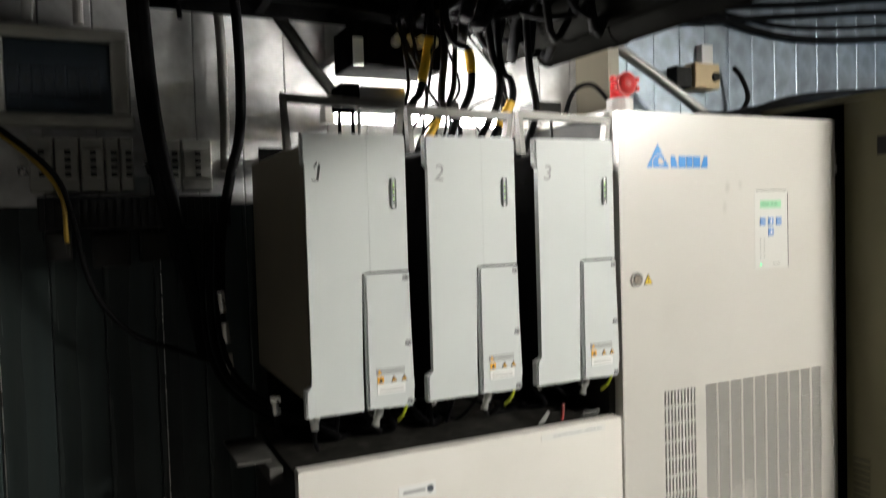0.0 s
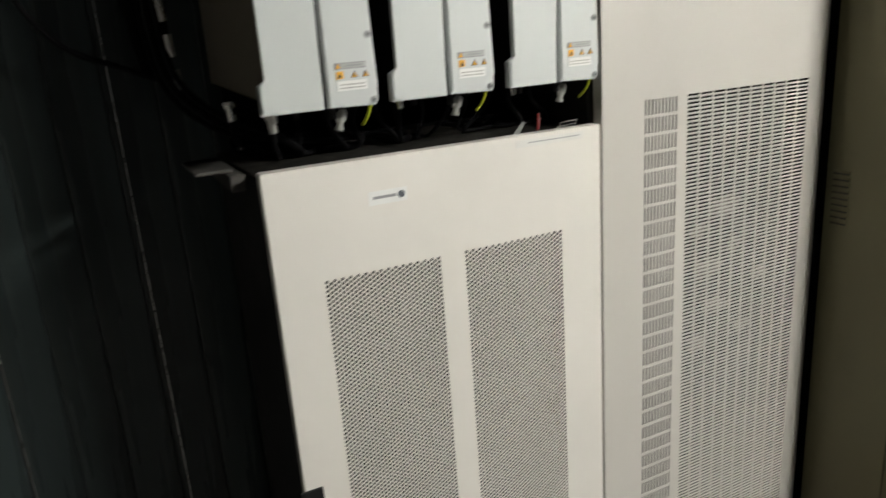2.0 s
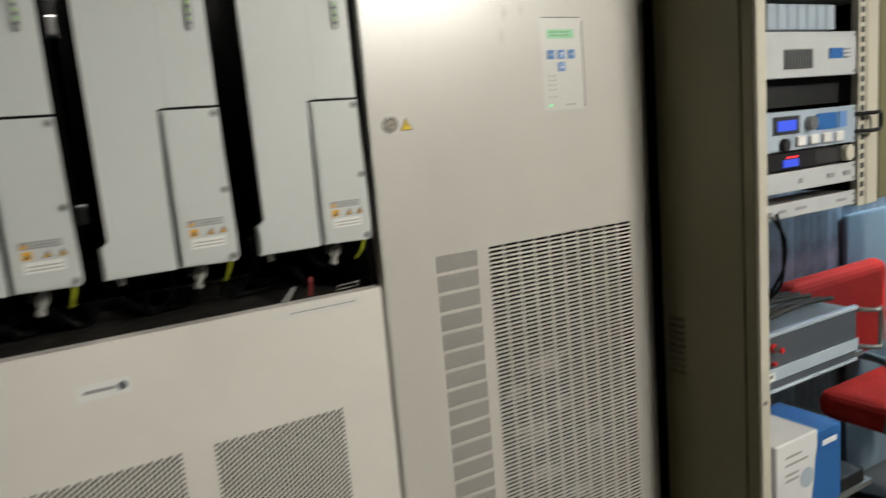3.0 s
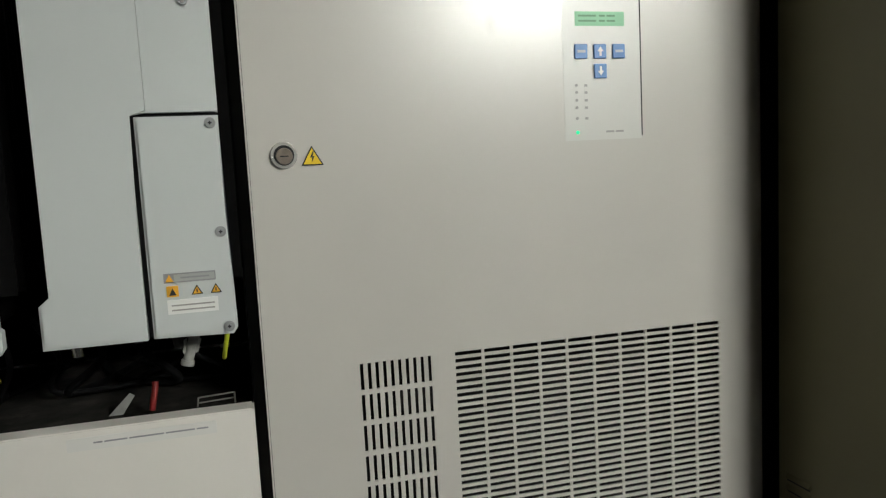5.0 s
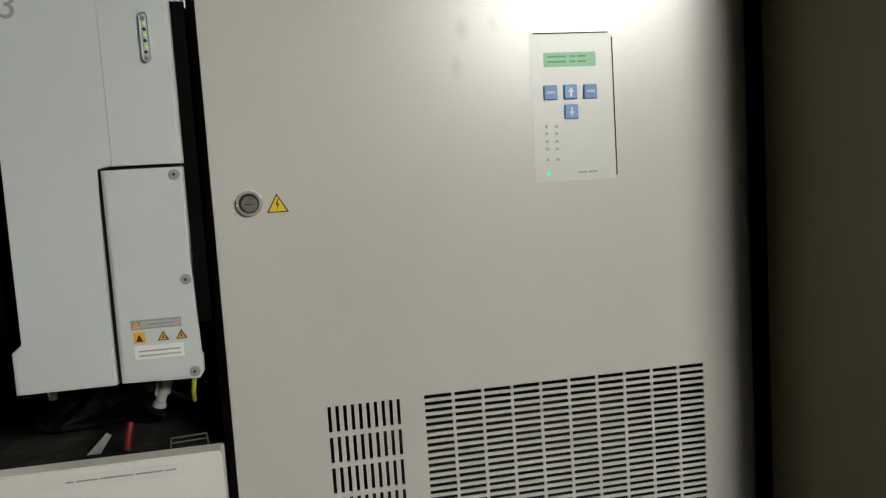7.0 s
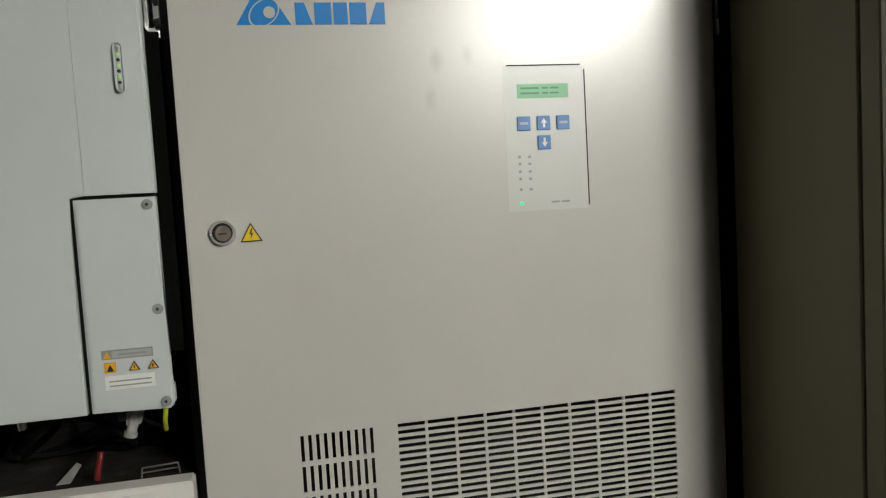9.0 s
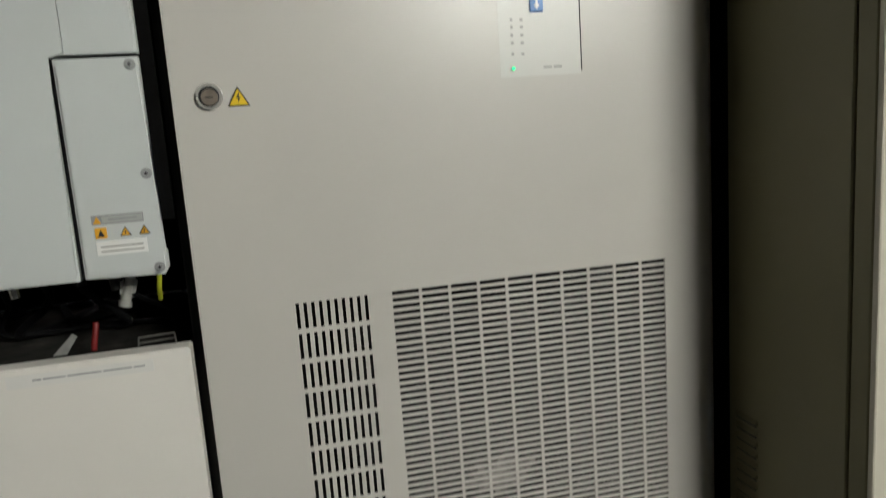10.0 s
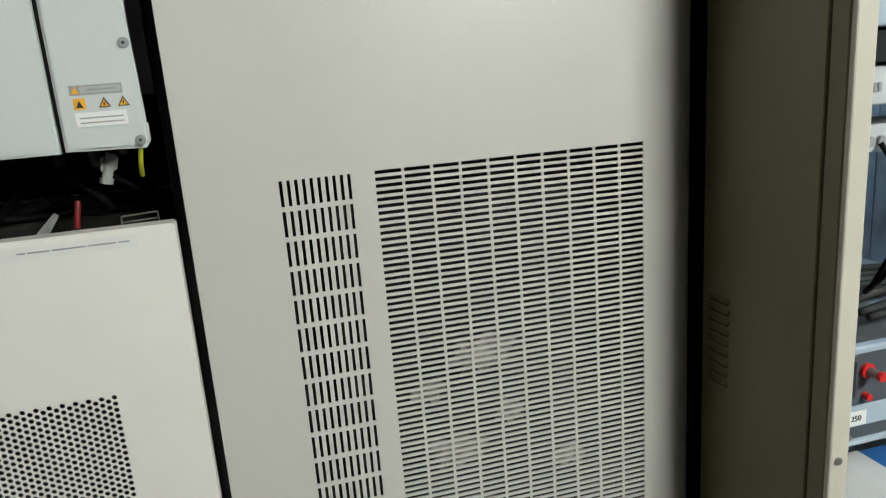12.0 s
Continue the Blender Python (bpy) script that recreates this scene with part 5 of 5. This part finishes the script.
for k in range(60):
    low = 0.11 if k > 34 else 0.0
    x, y = random.uniform(-0.40 if low else -0.62, -0.02), random.uniform(0.02, 0.28)
    p = [(x, y, 2.66)]
    for q in range(4):
        x, y = min(max(x + random.uniform(-0.16, 0.16), -0.42 if low else -0.9), 0.02), min(max(y + random.uniform(-0.1, 0.1), 0.0), 0.30)
        p.append((x, y, 2.50 - low - 0.065 * q + random.uniform(-0.05, 0.05)))
    p.append((min(x + random.uniform(-0.2, 0.2), 0.05), y, 2.47 + random.uniform(0, 0.15)))
    part("tangled_cable", sweep(B(), p, random.choice((0.009, 0.012, 0.016)), 7, 5), M_CABLE, tangle)
hang = B()
for x in (-0.5, -0.25, 0.0):
    rod(hang, (x, 0.12, 2.50), (x, 0.12, H), 0.006, 8)
single("cable_hanger", hang, M_GREYST, "thin steel rods holding the cable tangle", "hanger")

# overhead ducts that run across the room
for x0, x1, z, r in ((-0.01, 0.20, 2.245, 0.056), (0.16, 0.40, 2.240, 0.044)):
    du = thing("overhead_duct", ((x0 + x1) / 2, -1.0, z), "dark wrapped duct under the ceiling", "duct", "overhead ducts")
    a, b = Vector((x0, 0.499, z)), Vector((x1, -2.6, z))
    part("pipe", rod(B(), a, b, r, 28), M_DUCT, du)
    for t in (0.09, 0.27, 0.46, 0.66, 0.86):
        part("collar", rod(B(), a.lerp(b, t), a.lerp(b, t + 0.012), r + 0.004, 28), M_DUCT, du)
        part("strap", rod(B(), a.lerp(b, t) + Vector((0, 0, r)), a.lerp(b, t) + Vector((0, 0, H - z)), 0.005, 8), M_GREYST, du)
cable([(-0.68, 0.47, 2.33), (-0.657, 0.47, 2.27), (-0.623, 0.47, 2.223), (-0.581, 0.47, 2.161), (-0.531, 0.46, 2.091), (-0.50, 0.44, 2.04)], 0.016, M_DUCT, "dark flexible conduit slanting down the wall", "wall_conduit")
cable([(0.27, 0.42, 2.30), (0.34, 0.41, 2.255), (0.46, 0.39, 2.18), (0.58, 0.37, 2.10), (0.66, 0.34, 2.03)], 0.017, M_GREYST, "dull grey conduit slanting down to the cabinet", "slanting_conduit")

# on top of the tall cabinet
sn = thing("alarm_sounder", (0.188, 0.2, 1.992), "red alarm sounder on a white base", "alarm sounder")
part("base", rod(B(), (0.188, 0.2, 1.992), (0.188, 0.2, 2.052), 0.035, 24), M_WHITE, sn)
bm = B()
rod(bm, (0.188, 0.2, 2.053), (0.188, 0.2, 2.104), 0.026, 24, 0.022)
rod(bm, (0.172, 0.17, 2.084), (0.172, 0.148, 2.084), 0.028, 24, 0.031)
bmesh.ops.create_uvsphere(bm, u_segments=20, v_segments=12, radius=0.027, matrix=Matrix.Translation((0.172, 0.15, 2.084)) @ Matrix.Diagonal((1, 0.5, 1, 1)))
part("horn", bm, M_RED, sn)
for a in (0, 1, 2, 3):
    part("lug", box(B(), 0.127 + (a % 2) * 0.075, 0.141 + (a % 2) * 0.075, 0.15, 0.165, 2.067 + (a // 2) * 0.022, 2.081 + (a // 2) * 0.022, 0.003, 1), M_RED, sn)
cable([(0.175, 0.22, 2.045), (0.13, 0.24, 2.095), (0.07, 0.24, 2.075), (0.02, 0.22, 1.995)], 0.006, M_CABLE, "thin black cable looping to the sounder")
# added upright: blocks the wall lamp's light towards the right wall
single("screening_channel", box(box(B(), 0.262, 0.268, 0.34, 0.499, 1.9925, 2.334), 0.269, 0.30, 0.34, 0.345, 1.9925, 2.334), M_SIDE, "brown upright channel added to screen the right wall from lamp light", "channel")
jb = thing("junction_box", (0.55, 0.47, 2.13), "yellowed junction box on the galvanised wall", "junction box")
part("box_body", box(B(), 0.690, 0.798, 0.44, 0.499, 2.152, 2.234, 0.005), M_BOXBEIGE, jb)
part("knock_out", rod(B(), (0.775, 0.44, 2.19), (0.775, 0.43, 2.19), 0.014, 16), M_SHADOW, jb)
part("side_box", box(B(), 0.622, 0.688, 0.45, 0.499, 2.152, 2.222, 0.004), M_SHADOW, jb)
part("conduit", box(B(), 0.750, 0.800, 0.47, 0.499, 2.236, 2.304, 0.004), M_WHITE, jb)
random.seed(3)
for k in range(9):
    x = 0.45 + k * 0.045
    cable([(x - 0.15, 0.36, 2.004), (x, 0.30, 2.010 + 0.01 * (k % 3)), (x + 0.2, 0.34, 2.03 + 0.010 * k), (x + 0.5, 0.40, 2.06 + 0.012 * k), (x + 1.1, 0.44, 2.13 + 0.010 * k)], random.choice((0.010, 0.014)), M_CABLE, "black cable draped over the tall cabinet", group="cables over the cabinets")
cable([(0.86, 0.44, 2.05), (0.90, 0.42, 2.12), (0.885, 0.43, 2.19), (0.87, 0.45, 2.23)], 0.008, M_CABLE, "black cable end standing up at the wall")
random.seed(8)
for k in range(10):
    y = -0.1 - 0.11 * k
    cable([(-2.0, y, H - 0.02), (-1.0, y + random.uniform(-.2, .2), 2.36 + random.uniform(-.05, .03)), (-0.2, y + random.uniform(-.2, .2), 2.38 + random.uniform(-.05, .04)), (0.8, y + random.uniform(-.1, .1), 2.43), (2.0, y, H - 0.02)], random.choice((0.010, 0.015)), M_CABLE, "black cable strung under the ceiling", group="ceiling cables")

# ---- galvanised panels of the wall ----
upper = mesh_of("wall_panel", box(B(), 0.0006, 0.1094, Y1, Y1 + 0.010, 1.80, 2.40, 0.003, 2), M_ZINC)
# the slate of the lower left panels is darkened for the wall's shade
lower = mesh_of("lower_panel", box(B(), 0.0006, 0.1094, Y1, Y1 + 0.010, F, 1.798, 0.003, 2), M_SLATESHADE)
whole = mesh_of("wall_panel", box(B(), 0.0006, 0.1094, Y1, Y1 + 0.010, F, 2.40, 0.003, 2), M_ZINC)
# right-hand panels: the zinc colour itself carries the cool, shaded light there
bluish = mesh_of("wall_panel", box(B(), 0.0006, 0.1094, Y1, Y1 + 0.010, F, H - 0.004, 0.003, 2), M_ZINCSHADE)
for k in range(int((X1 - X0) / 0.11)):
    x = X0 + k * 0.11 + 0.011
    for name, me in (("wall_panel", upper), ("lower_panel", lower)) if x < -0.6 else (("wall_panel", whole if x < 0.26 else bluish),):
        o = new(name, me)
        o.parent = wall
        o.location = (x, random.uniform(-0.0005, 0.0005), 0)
for x in (-1.295, -0.955, -1.40):
    o = new("joint_strip", mesh_of("joint_strip", box(B(), x, x + 0.0022, Y1 - 0.0016, Y1 + 0.002, F, 1.797), M_STEEL))
    o.parent = wall
